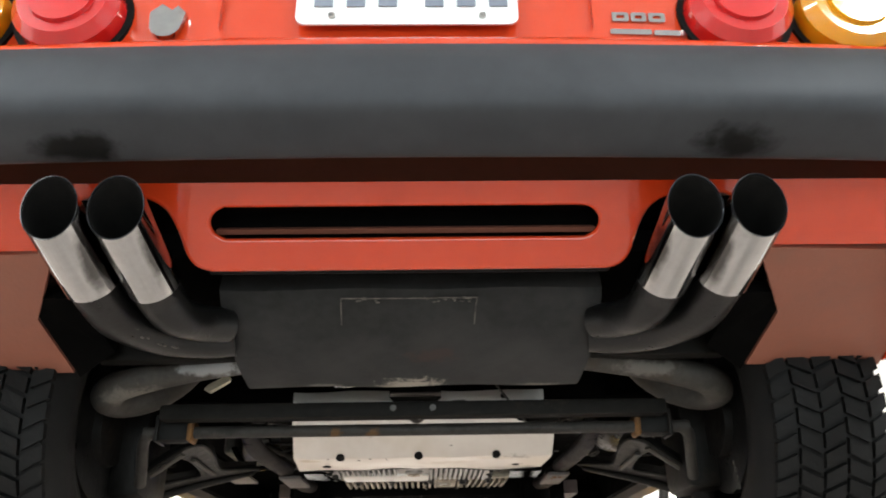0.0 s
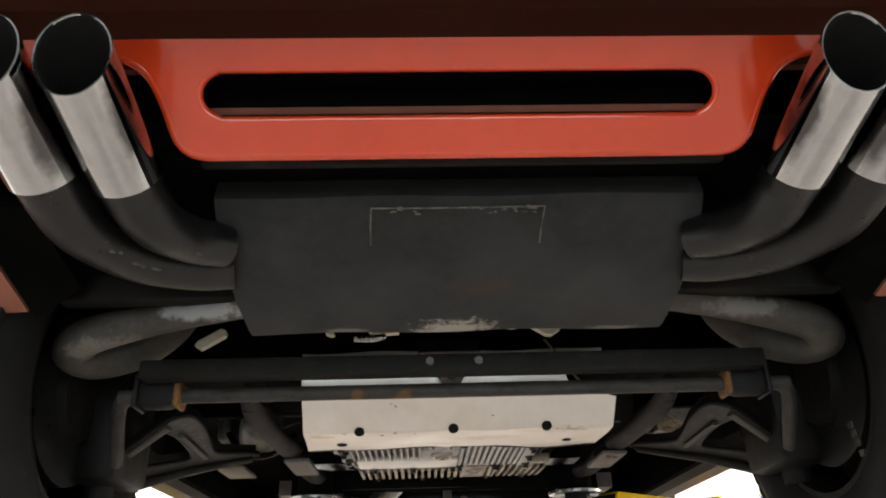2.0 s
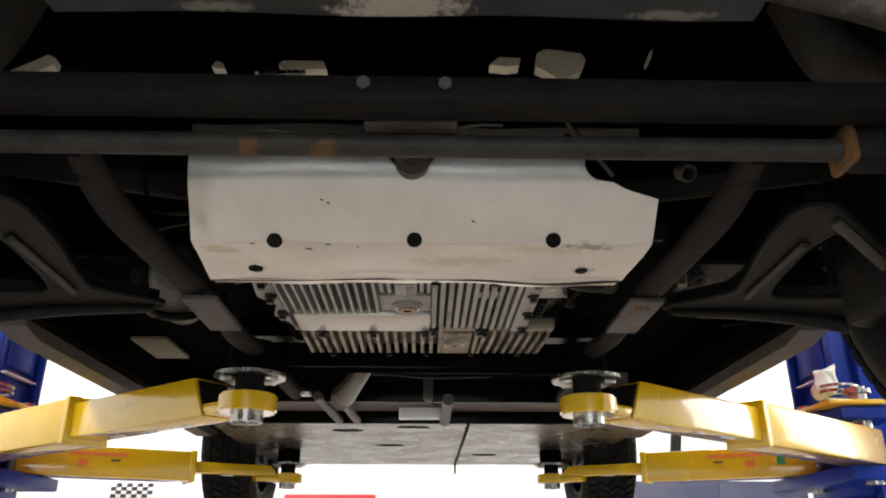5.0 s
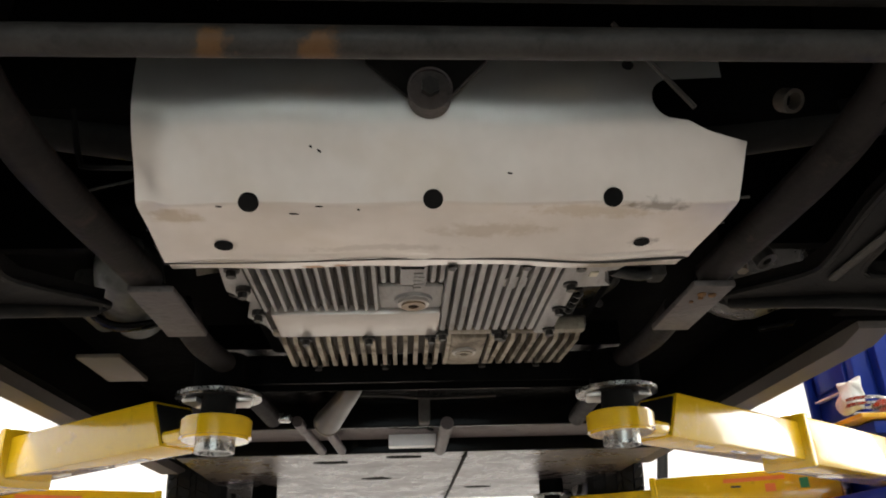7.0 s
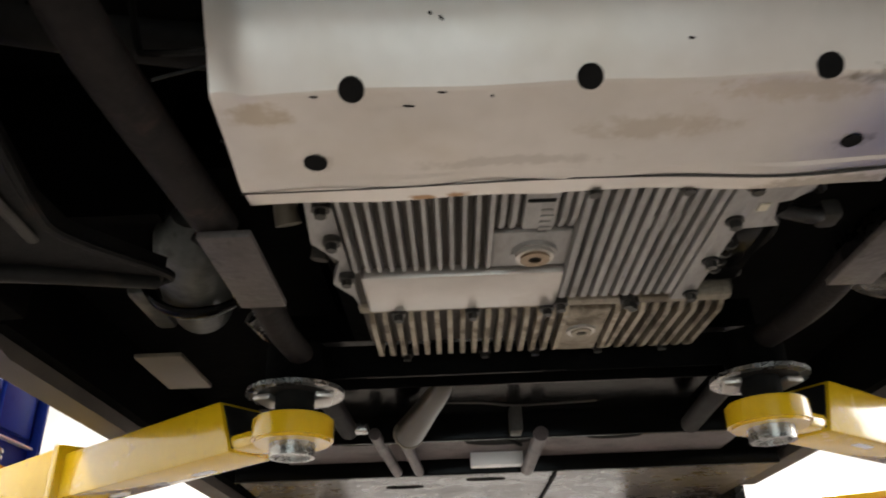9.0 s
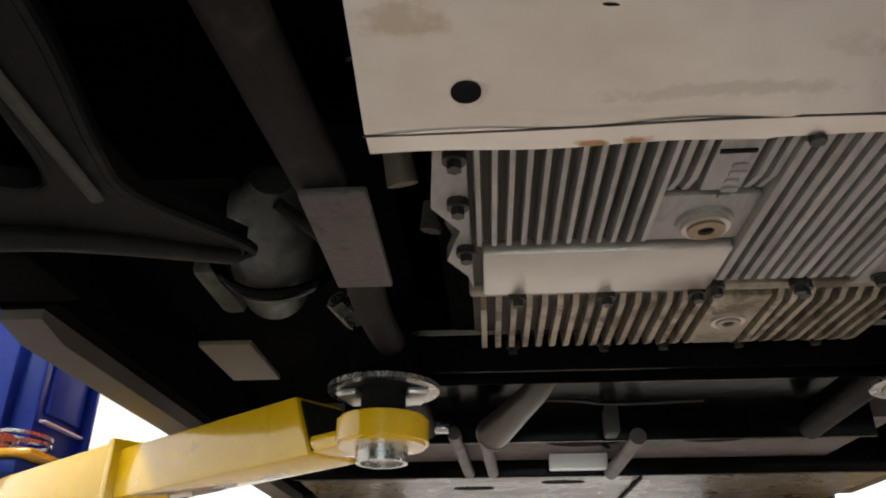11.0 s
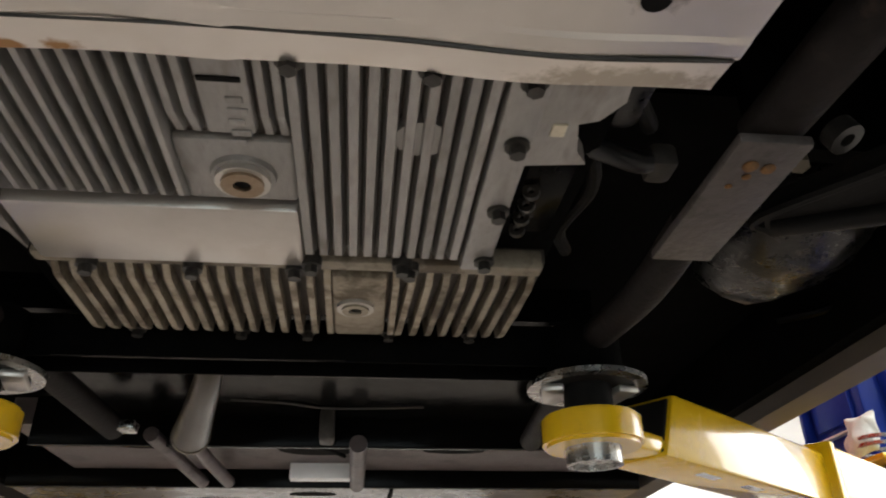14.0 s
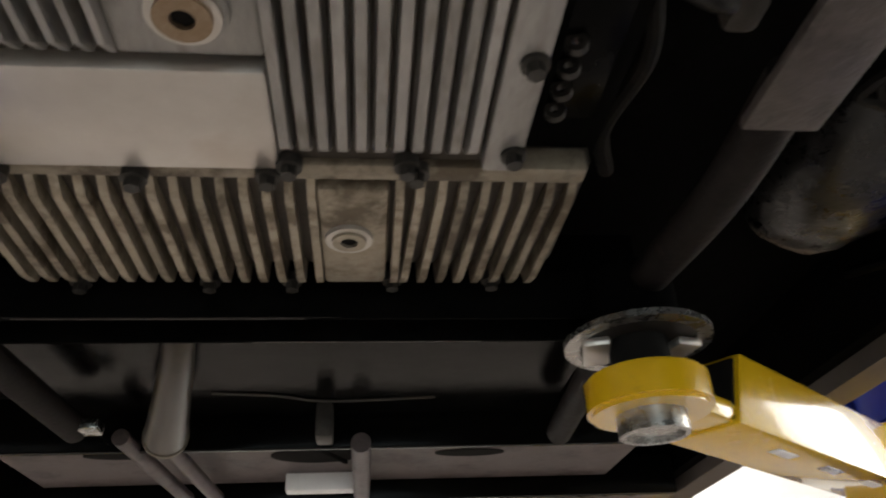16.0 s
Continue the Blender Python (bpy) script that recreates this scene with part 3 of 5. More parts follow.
for s in SIDES:
    # lower quarter, running forward to the tyre, and the wheel-arch flap
    b = bm_new()
    vs = [(0.512, 1.0, 1.866), (0.80, 1.018, 1.866), (0.803, 1.262, 1.762), (0.568, 1.25, 1.762), (0.583, 1.13, 1.813)]
    lo = [b.verts.new((s * x, y, z)) for x, y, z in vs]
    hi = [b.verts.new((s * x, y + 0.006, z + 0.014)) for x, y, z in vs]
    b.faces.new(lo), b.faces.new(hi[::-1])
    for j in range(5):
        b.faces.new((lo[j], lo[(j + 1) % 5], hi[(j + 1) % 5], hi[j]))
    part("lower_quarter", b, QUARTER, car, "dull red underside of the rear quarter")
    part("quarter_side", slab(bm_new(), [(s * 0.80, 0.97), (s * 0.825, 0.99), (s * 0.83, 1.25), (s * 0.803, 1.25)], 1.766, 2.36), RED, car)
    b = bm_new()
    vs = [(0.585, 1.09, 1.832), (0.515, 1.10, 1.835), (0.51, 1.26, 1.80), (0.562, 1.262, 1.757)]
    lo = [b.verts.new((s * x, y, z)) for x, y, z in vs]
    hi = [b.verts.new((s * x, y + 0.004, z + 0.02)) for x, y, z in vs]
    b.faces.new(lo), b.faces.new(hi[::-1])
    for j in range(4):
        b.faces.new((lo[j], lo[(j + 1) % 4], hi[(j + 1) % 4], hi[j]))
    part("arch_flap", b, VOID, car, "black rubber splash flap")

# exhaust
for s in SIDES:
    for cx, cy, cz, ex, ey, ez in ((0.462, 0.875, 1.872, 0.450, 1.006, 1.823), (0.379, 0.880, 1.874, 0.368, 1.018, 1.826)):
        c, e = Vector((s * cx, cy, cz - 0.002 * s)), Vector((s * ex, ey, ez))
        a = (e - c).normalized()
        f = frame_at(c, e)

        def slant_tube(R, r, inset):
            b, n, loops = bm_new(), 36, []
            for rad, far in ((R, 0), (R, 1), (r, 1), (r, 0)):
                row = []
                for j in range(n):
                    o = f @ Vector((rad * math.cos(2 * math.pi * j / n), rad * math.sin(2 * math.pi * j / n), 0))
                    slant = a * (inset - 0.022 * o.dot(f @ Vector((0, 1, 0))) / R)
                    row.append(b.verts.new((e if far else c) + o + (slant if not far else Vector())))
                loops.append(row)
            for p, q in zip(loops, loops[1:] + loops[:1]):
                for j in range(n):
                    b.faces.new((p[j], p[(j + 1) % n], q[(j + 1) % n], q[j]))
            return b

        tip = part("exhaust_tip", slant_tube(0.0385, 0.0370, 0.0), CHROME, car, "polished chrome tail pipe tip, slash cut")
        part("sooty_bore", slant_tube(0.0368, 0.0355, 0.0025), SOOT, tip)
        part("bore_end", rod(bm_new(), e - a * 0.04, e, 0.0355, seg=32), SOOT, tip)
        inner = cx < 0.42
        pts = [e - a * 0.01, e + a * 0.03] + ([(s * 0.352, 1.08, 1.800), (s * 0.328, 1.135, 1.806), (s * 0.298, 1.17, 1.815)] if inner else [(s * 0.436, 1.09, 1.797), (s * 0.395, 1.165, 1.795), (s * 0.34, 1.205, 1.800), (s * 0.296, 1.215, 1.805)])
        part("outlet_pipe", sweep(bm_new(), pts, [0.0345, 0.033, 0.029, 0.028], seg=18), PIPE, car, "dark grey steel outlet pipe")
    part("pipe_hanger", box(bm_new(), (min(s * 0.31, s * 0.555), 1.285, 1.792), (max(s * 0.31, s * 0.555), 1.32, 1.832), 0.006), FRAME, car)
    part("hanger_strap", box(bm_new(), (min(s * 0.54, s * 0.562), 1.25, 1.79), (max(s * 0.54, s * 0.562), 1.275, 1.9), 0.004), FRAME, car)
    pts = [(s * 0.26, 1.312, 1.800), (s * 0.36, 1.332, 1.793), (s * 0.46, 1.352, 1.783), (s * 0.54, 1.372, 1.770), (s * 0.572, 1.408, 1.760), (s * 0.555, 1.448, 1.762), (s * 0.50, 1.472, 1.785), (s * 0.45, 1.48, 1.83), (s * 0.42, 1.48, 1.91)]
    part("inlet_pipe", sweep(bm_new(), pts, [0.021, 0.022, 0.027, 0.031, 0.033, 0.030, 0.028], seg=18), PIPE_PALE, car, "pale scaly aluminised exhaust pipe")

prof = [(1.15, 1.93), (1.124, 1.868), (1.123, 1.856), (1.133, 1.843), (1.17, 1.820), (1.22, 1.790), (1.27, 1.768), (1.315, 1.753), (1.328, 1.752), (1.34, 1.762), (1.345, 1.80), (1.345, 1.93)]
bm = bm_new()
rows = []
for i in range(25):
    u = -1 + 2 * i / 24
    row = []
    for y, z in prof:
        hw = 0.304 - 0.014 * max(0, (y - 1.21) / 0.12)
        rise = 0.0
        row.append(bm.verts.new((u * hw, y, z + rise + 0.0015 * math.sin(7 * u + 9 * y))))
    rows.append(row)
n = len(prof)
for a, b in zip(rows, rows[1:]):
    for j in range(n):
        bm.faces.new((a[j], a[(j + 1) % n], b[(j + 1) % n], b[j]))
bm.faces.new(rows[0]), bm.faces.new(rows[-1][::-1])
# added black sheet that stands in for the shade above the silencer
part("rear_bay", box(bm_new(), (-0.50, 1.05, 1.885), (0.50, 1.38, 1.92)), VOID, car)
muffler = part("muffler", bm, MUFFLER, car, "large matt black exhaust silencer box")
part("weld_seam", sweep(bm_new(), [(-0.112, 1.1285, 1.8425), (-0.03, 1.129, 1.842), (0.104, 1.1285, 1.8425)], 0.0011, seg=8), RUST_PALE, muffler)
for x in (-0.112, 0.104):
    part("strap_edge", sweep(bm_new(), [(x, 1.128, 1.843), (x - 0.002, 1.15, 1.830), (x - 0.003, 1.175, 1.8145)], 0.001, seg=6), RUST_PALE, muffler)
for i in range(26):
    x = random.uniform(-0.10, -0.05) if i < 9 else random.uniform(0.015, 0.10)
    y = random.uniform(1.125, 1.137)
    b = bm_new()
    bmesh.ops.create_icosphere(b, subdivisions=1, radius=1.0, matrix=Matrix.Translation((x, y, 1.8425 - 0.75 * max(0, y - 1.131))) @ Matrix.Diagonal((random.uniform(0.0015, 0.005), random.uniform(0.001, 0.002), 0.0012, 1)))
    part("weld_chip", b, RUST_PALE, muffler)
for x, y, z, l in ((-0.398, 1.083, 1.7665, 0.004), (-0.390, 1.086, 1.7665, 0.003), (-0.383, 1.118, 1.767, 0.006), (-0.365, 1.132, 1.7665, 0.007), (-0.378, 1.125, 1.767, 0.003), (-0.312, 1.118, 1.779, 0.004)):
    b = bm_new()
    bmesh.ops.create_icosphere(b, subdivisions=1, radius=1.0, matrix=Matrix.Translation((x, y, z)) @ pose(0, 0, 0, 0, 0, 30) @ Matrix.Diagonal((l, 0.0025, 0.002, 1)))
    part("paint_chip", b, PLATE, car, "small pale chip on the pipe")
# rear wheels and front wheels
def wheel(cx, cy, cz, R, W, s):
    w = W / 2
    prof = [(-w + 0.01, 0.19), (-w - 0.004, 0.22), (-w - 0.006, 0.255), (-w + 0.004, R - 0.02), (-w + 0.016, R - 0.004), (-w + 0.03, R), (w - 0.03, R), (w - 0.016, R - 0.004), (w - 0.004, R - 0.02), (w + 0.006, 0.255), (w + 0.004, 0.22), (w - 0.01, 0.19)]
    b, n, rows = bm_new(), 72, []
    for i in range(n):
        a = 2 * math.pi * i / n
        rows.append([b.verts.new((cx + x, cy + r * math.cos(a), cz + r * math.sin(a))) for x, r in prof])
    m = len(prof)
    for i in range(n):
        p, q = rows[i], rows[(i + 1) % n]
        for j in range(m):
            b.faces.new((p[j], p[(j + 1) % m], q[(j + 1) % m], q[j]))
    tyre = part("tyre", b, RUBBER, car, "black road tyre with blocky tread")
    # tread: four rings of slanted blocks
    b = bm_new()
    bands = ((-w + 0.010, -w + 0.041), (-w + 0.047, -w + 0.083), (-w + 0.088, w - 0.088), (w - 0.083, w - 0.047), (w - 0.041, w - 0.010))
    for k, (x0, x1) in enumerate(bands):
        num = 58
        for i in range(num):
            a0 = 2 * math.pi * (i + 0.25 * k) / num
            a1 = a0 + 2 * math.pi * 0.76 / num
            sk = 0.5 * 2 * math.pi / num * (1 if k % 2 else -1)
            vs = []
            for r in (R - 0.002, R + 0.009):
                for x, a in ((x0, a0), (x1, a0 + sk), (x1, a1 + sk), (x0, a1)):
                    rr = r - (0.006 if k in (0, 4) and ((x == x0) == (k == 0)) else 0)
                    vs.append(b.verts.new((cx + x, cy + rr * math.cos(a), cz + rr * math.sin(a))))
            for q in ((0, 1, 2, 3), (4, 5, 6, 7), (0, 1, 5, 4), (1, 2, 6, 5), (2, 3, 7, 6), (3, 0, 4, 7)):
                b.faces.new([vs[g] for g in q])
    tagged(part("tread", b, RUBBER, tyre, smooth=0), kind="stuff")
    b = bm_new()
    ring(b, (cx - s * (w - 0.012), cy, cz), (s, 0, 0), 0.195, 0.18, W - 0.03, 40)
    rod(b, (cx, cy, cz), (cx + s * 0.02, cy, cz), 0.185, seg=40)
    rod(b, (cx - s * 0.09, cy, cz), (cx, cy, cz), 0.07, 0.09, 24)
    part("rim", b, ARM_STEEL, car, "dark dusty wheel rim, inner side")
    part("brake_disc", rod(bm_new(), (cx - s * 0.075, cy, cz), (cx - s * 0.055, cy, cz), 0.14, seg=40), PIPE, car)


for s in SIDES:
    wheel(s * 0.692, 1.54, 1.725, 0.298, 0.21, s)
    wheel(s * 0.72, 3.98, 1.745, 0.29, 0.19, s)

# chassis behind the silencer
cross = part("rear_crossmember", box(bm_new(), (-0.47, 1.395, 1.713), (0.47, 1.432, 1.742), 0.006), FRAME, car, "black square-section rear crossmember")
for x in (-0.040, 0.033):
    part("bolt", rod(bm_new(), (x, 1.397, 1.729), (x, 1.387, 1.727), 0.0065, seg=6), BOLT, cross)
part("anti_roll_bar", sweep(bm_new(), [(-0.545, 1.56, 1.622), (-0.530, 1.512, 1.652), (-0.520, 1.478, 1.676), (-0.512, 1.460, 1.691), (-0.497, 1.4535, 1.6985), (-0.47, 1.453, 1.700), (0, 1.453, 1.700), (0.48, 1.453, 1.700), (0.507, 1.4535, 1.6985), (0.522, 1.460, 1.691), (0.530, 1.478, 1.676), (0.540, 1.512, 1.652), (0.555, 1.56, 1.622)], 0.0112, seg=14, n=6), BAR, car, "round dusty steel anti-roll bar")
for s in SIDES:
    lo, hi = sorted((s * 0.424, s * 0.484))
    bush = part("bar_bush", box(bm_new(), (lo, 1.434, 1.682), (hi, 1.476, 1.722), 0.012), RUBBER, car, "rubber bush in a rusty bracket")
    lo, hi = sorted((s * 0.417, s * 0.428))
    part("bracket_edge", box(bm_new(), (lo, 1.433, 1.681), (hi, 1.478, 1.722), 0.006), RUST, bush)
    lo, hi = sorted((s * 0.479, s * 0.4865))
    part("bracket_edge", box(bm_new(), (lo, 1.430, 1.680), (hi, 1.480, 1.730), 0.003), ARM_STEEL, bush)
    part("bolt", rod(bm_new(), (s * 0.462, 1.425, 1.722), (s * 0.462, 1.415, 1.736), 0.007, seg=6), STEEL, bush)
    # lower wishbone
    on_arm = lambda u, v, d: (s * u, v, 1.70 - 0.45 * (u - 0.44) + d)
    rim = [(0.446, 1.578), (0.460, 1.563), (0.482, 1.569), (0.60, 1.640), (0.655, 1.69), (0.665, 1.74), (0.64, 1.785), (0.60, 1.800), (0.52, 1.86), (0.442, 1.985), (0.422, 2.0), (0.414, 1.985), (0.462, 1.86), (0.464, 1.80), (0.448, 1.70), (0.442, 1.62)]
    eye_hole = [(0.488, 1.604), (0.502, 1.604), (0.585, 1.655), (0.597, 1.682), (0.585, 1.712), (0.535, 1.785), (0.512, 1.812), (0.498, 1.806), (0.490, 1.76), (0.483, 1.66)]
    arm = part("wishbone", holed(bm_new(), rim, [eye_hole], on_arm, 0.022), ARM_STEEL, car, "dirty pressed steel lower wishbone", 30)
    for loop, r in ((rim, 0.0055), (eye_hole, 0.0045)):
        part("rolled_edge", sweep(bm_new(), [on_arm(u, v, 0.004) for u, v in loop + loop[:2]], r, seg=8, n=4), ARM_STEEL, arm)
    for (u0, v0), (u1, v1), w in (((0.474, 1.578), (0.594, 1.652), 0.0075), ((0.473, 1.648), (0.479, 1.838), 0.006)):
        part("flange", sweep(bm_new(), [on_arm(u0 + (u1 - u0) * k, v0 + (v1 - v0) * k, -0.0035) for k in (0, 0.33, 0.67, 1)], w, 0.0035, seg=10), STRUT, arm, "pale dusty flange of the wishbone")
    part("wishbone_tube", sweep(bm_new(), [on_arm(0.655, 1.755, 0), on_arm(0.60, 1.79, -0.004), on_arm(0.52, 1.862, -0.004), on_arm(0.425, 1.99, 0.0)], [0.022, 0.013, 0.010, 0.009], seg=12), ARM_STEEL, arm)
    part("upright", box(bm_new(), (min(s * 0.55, s * 0.64), 1.58, 1.60), (max(s * 0.55, s * 0.64), 1.74, 1.86), 0.02), ARM_STEEL, car, "dark cast hub upright")
    part("ball_joint", rod(bm_new(), (s * 0.605, 1.66, 1.575), (s * 0.605, 1.66, 1.62), 0.022, 0.026, 16), RUBBER, arm)
    # diagonal brace: oval tube into a flat plate, then on to the lifting point
    bx, px = (0.346, 0.329) if s > 0 else (0.326, 0.2985)
    brace = part("brace", sweep(bm_new(), [(s * (bx - 0.005), 1.465, 1.706), (s * bx, 1.53, 1.696), (s * bx, 1.62, 1.690), (s * (bx + px) / 2, 1.842, 1.689)], [0.014, 0.017, 0.020, 0.020], 0.017, seg=20), BRACE, car, "worn brown-grey diagonal chassis brace")
    part("brace_plate", box(bm_new(), (-0.0245, 1.820, 1.664), (0.0245, 1.978, 1.672), 0.002, pose(s * px, 0, 0)), PLATE, brace, "bare grey steel joining plate")
    part("brace_tail", sweep(bm_new(), [(s * (px + 0.006), 1.955, 1.689), (s * (px + 0.009), 2.08, 1.686), (s * (px + 0.008), 2.23, 1.700)], 0.018, 0.017, seg=16), BRACE, brace)
    part("brace_bolt", rod(bm_new(), (s * bx, 1.50, 1.684), (s * bx, 1.50, 1.70), 0.009, seg=12), SOOT, brace)
    if s > 0:
        for x, y, r in ((0.322, 1.844, 0.0055), (0.335, 1.846, 0.005), (0.325, 1.856, 0.0032), (0.318, 1.868, 0.0025)):
            b = bm_new()
            bmesh.ops.create_icosphere(b, subdivisions=2, radius=r, matrix=Matrix.Translation((x, y, 1.663)) @ Matrix.Diagonal((1, 1, 0.5, 1)))
            part("rust_lump", b, RUST, brace, "lump of orange rust")
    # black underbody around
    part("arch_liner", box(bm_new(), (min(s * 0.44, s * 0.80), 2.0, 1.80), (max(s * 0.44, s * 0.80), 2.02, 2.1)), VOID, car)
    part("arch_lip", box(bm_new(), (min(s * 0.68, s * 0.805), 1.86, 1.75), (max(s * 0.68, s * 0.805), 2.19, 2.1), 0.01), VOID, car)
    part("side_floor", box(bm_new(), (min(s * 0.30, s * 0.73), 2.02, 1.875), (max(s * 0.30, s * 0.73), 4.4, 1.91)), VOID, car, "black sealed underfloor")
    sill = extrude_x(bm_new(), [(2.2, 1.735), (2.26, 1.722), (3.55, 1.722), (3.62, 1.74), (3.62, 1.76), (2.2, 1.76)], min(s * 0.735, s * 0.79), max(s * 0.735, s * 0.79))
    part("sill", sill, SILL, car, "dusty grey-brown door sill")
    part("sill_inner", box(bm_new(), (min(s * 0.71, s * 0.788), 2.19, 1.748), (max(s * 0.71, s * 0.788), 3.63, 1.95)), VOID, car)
    part("body_side", box(bm_new(), (min(s * 0.79, s * 0.82), 2.1, 1.78), (max(s * 0.79, s * 0.82), 3.66, 2.36), 0.006), RED, car)
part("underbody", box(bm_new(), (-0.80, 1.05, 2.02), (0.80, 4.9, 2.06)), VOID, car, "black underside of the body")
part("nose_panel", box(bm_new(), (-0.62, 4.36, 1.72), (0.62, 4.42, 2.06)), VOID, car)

# upper body: sections along the length, lofted
SECT = [(0.80, 2.30, 0.78, 2.34), (1.2, 2.36, 0.84, 2.40), (1.9, 2.38, 0.85, 2.46), (2.6, 2.36, 0.85, 2.46), (3.3, 2.33, 0.85, 2.42), (3.9, 2.26, 0.84, 2.38), (4.5, 2.16, 0.80, 2.26), (4.86, 2.06, 0.74, 2.12)]
b, rows = bm_new(), []
for y, shoulder, hw, top in SECT:
    half = [(hw - 0.03, 1.98), (hw, 2.10), (hw - 0.01, shoulder - 0.06), (hw - 0.06, shoulder), (hw * 0.6, top), (0, top + 0.01)]
    full = [(-x, z) for x, z in half] + [(x, z) for x, z in half[-2::-1]]
    rows.append([b.verts.new((x, y, z)) for x, z in full])
for p, q in zip(rows, rows[1:]):
    for j in range(len(p) - 1):
        b.faces.new((p[j], p[j + 1], q[j + 1], q[j]))
b.faces.new(rows[-1])
bmesh.ops.solidify(b, geom=list(b.faces), thickness=0.012)
part("body_shell", b, RED, car, "glossy red painted upper body", 50)
b = bm_new()
lo = [b.verts.new(v) for v in ((-0.66, 1.7, 2.45), (0.66, 1.7, 2.45), (0.68, 3.2, 2.42), (-0.68, 3.2, 2.42))]
hi = [b.verts.new(v) for v in ((-0.50, 1.95, 2.74), (0.50, 1.95, 2.74), (0.50, 2.6, 2.76), (-0.50, 2.6, 2.76))]
b.faces.new(lo), b.faces.new(hi)
for j in range(4):
    b.faces.new((lo[j], lo[(j + 1) % 4], hi[(j + 1) % 4], hi[j]))
part("cabin_glass", b, GLASS, car, "dark tinted cabin glass")
part("roof", box(bm_new(), (-0.51, 1.93, 2.742), (0.51, 2.62, 2.785), 0.02), RED, car)

# added cream pieces above the crossmember, standing in for light through gaps
for loop in ([(-0.417, 1.790), (-0.411, 1.798), (-0.390, 1.810), (-0.377, 1.818), (-0.369, 1.814), (-0.370, 1.806), (-0.392, 1.793), (-0.407, 1.784)], [(-0.138, 1.81), (-0.133, 1.815), (-0.092, 1.815), (-0.088, 1.805), (-0.132, 1.804)],
             [(0.082, 1.813), (0.092, 1.823), (0.115, 1.822), (0.113, 1.813), (0.10, 1.811)], [(0.133, 1.829), (0.142, 1.834), (0.16, 1.832), (0.18, 1.829), (0.184, 1.821), (0.178, 1.807), (0.163, 1.797), (0.152, 1.798), (0.142, 1.805), (0.131, 1.812)],
             [(0.25, 1.824), (0.253, 1.832), (0.257, 1.836), (0.254, 1.825), (0.25, 1.819)], [(-0.207, 1.806), (-0.203, 1.813), (-0.196, 1.811), (-0.193, 1.804), (-0.20, 1.803)]):
    part("packing", holed(bm_new(), loop, [], lambda u, v, d: (u, 1.478 + d, v), 0.014), CREAM, car, "cream piece standing in for a bright gap")
part("hose_clip", sweep(bm_new(), [(-0.156, 1.476, 1.794), (-0.14, 1.476, 1.7945), (-0.124, 1.477, 1.796), (-0.11, 1.48, 1.80)], [0.0045, 0.006, 0.006, 0.004], seg=12), STEEL, car, "bright metal pipe stub")
part("clip_end", rod(bm_new(), (-0.160, 1.476, 1.794), (-0.155, 1.476, 1.794), 0.0042, seg=10), PLATE_WHITE, car, "small pale cap")

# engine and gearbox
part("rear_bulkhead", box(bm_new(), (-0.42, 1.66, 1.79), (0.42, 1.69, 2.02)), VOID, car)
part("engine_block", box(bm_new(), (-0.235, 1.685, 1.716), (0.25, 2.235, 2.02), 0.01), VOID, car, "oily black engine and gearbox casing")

# heat shield
knots = [(1.6000, 1.812, 0), (1.6008, 1.788, 0), (1.603, 1.766, 0), (1.6075, 1.749, 0), (1.615, 1.734, 0), (1.6248, 1.7175, 0), (1.636, 1.6995, 0), (1.6485, 1.6808, 0)]
prof = [(v.x, v.y) for v in spline(knots, 5)] + [(1.651, 1.6802), (1.68, 1.6785), (1.71, 1.677), (1.742, 1.675), (1.763, 1.674), (1.764, 1.677), (1.793, 1.680)]
arcl = [0.0]
for (a, b), (c, d) in zip(prof, prof[1:]):
    arcl.append(arcl[-1] + math.hypot(c - a, d - b))


def on_shield(u, v, d):
    """u across, v along the profile."""
    v = min(max(v, 0.0), arcl[-1])
    i = max(k for k in range(len(arcl) - 1) if arcl[k] <= v + 1e-9)
    t = (v - arcl[i]) / (arcl[i + 1] - arcl[i])
    y = prof[i][0] + (prof[i + 1][0] - prof[i][0]) * t
    z = prof[i][1] + (prof[i + 1][1] - prof[i][1]) * t
    dent = 0.005 * math.exp(-((u + 0.258 - 0.9 * (y - 1.64)) / 0.016) ** 2 - ((y - 1.635) / 0.022) ** 2) - 0.004 * math.exp(-((u + 0.235) / 0.012) ** 2 - ((y - 1.63) / 0.02) ** 2) + 0.0015 * math.sin(16 * u + 3) * math.sin(40 * y) + 0.001 * math.sin(41 * u + 20 * y)
    if y > 1.75:
        dent += 0.0025 * math.sin(18 * u + 1.0) * (1 if u > 0 else 0.4)
    return Vector((u, y, z + dent + d))


def v_at(y):
    for i in range(len(prof) - 1):
        if prof[i][0] <= y <= prof[i + 1][0]:
            return arcl[i] + (arcl[i + 1] - arcl[i]) * (y - prof[i][0]) / (prof[i + 1][0] - prof[i][0])
    return arcl[-1]


HOLES = [(-0.163, 1.6487, 0.0092), (0.003, 1.6470, 0.0092), (0.169, 1.6462, 0.0092), (-0.201, 1.728, 0.0092), (0.217, 1.724, 0.008)]
bm = bm_new()
NX, NV = 76, 110
left = lambda y: -0.262 if y < 1.655 else -0.262 - 0.006 * (y - 1.655) / 0.14
right = lambda y: 0.294 - 0.006 * min(max((y - 1.61) / 0.04, 0), 1) if y < 1.65 else 0.288 - 0.012 * ((y - 1.65) / 0.14)
grid = []
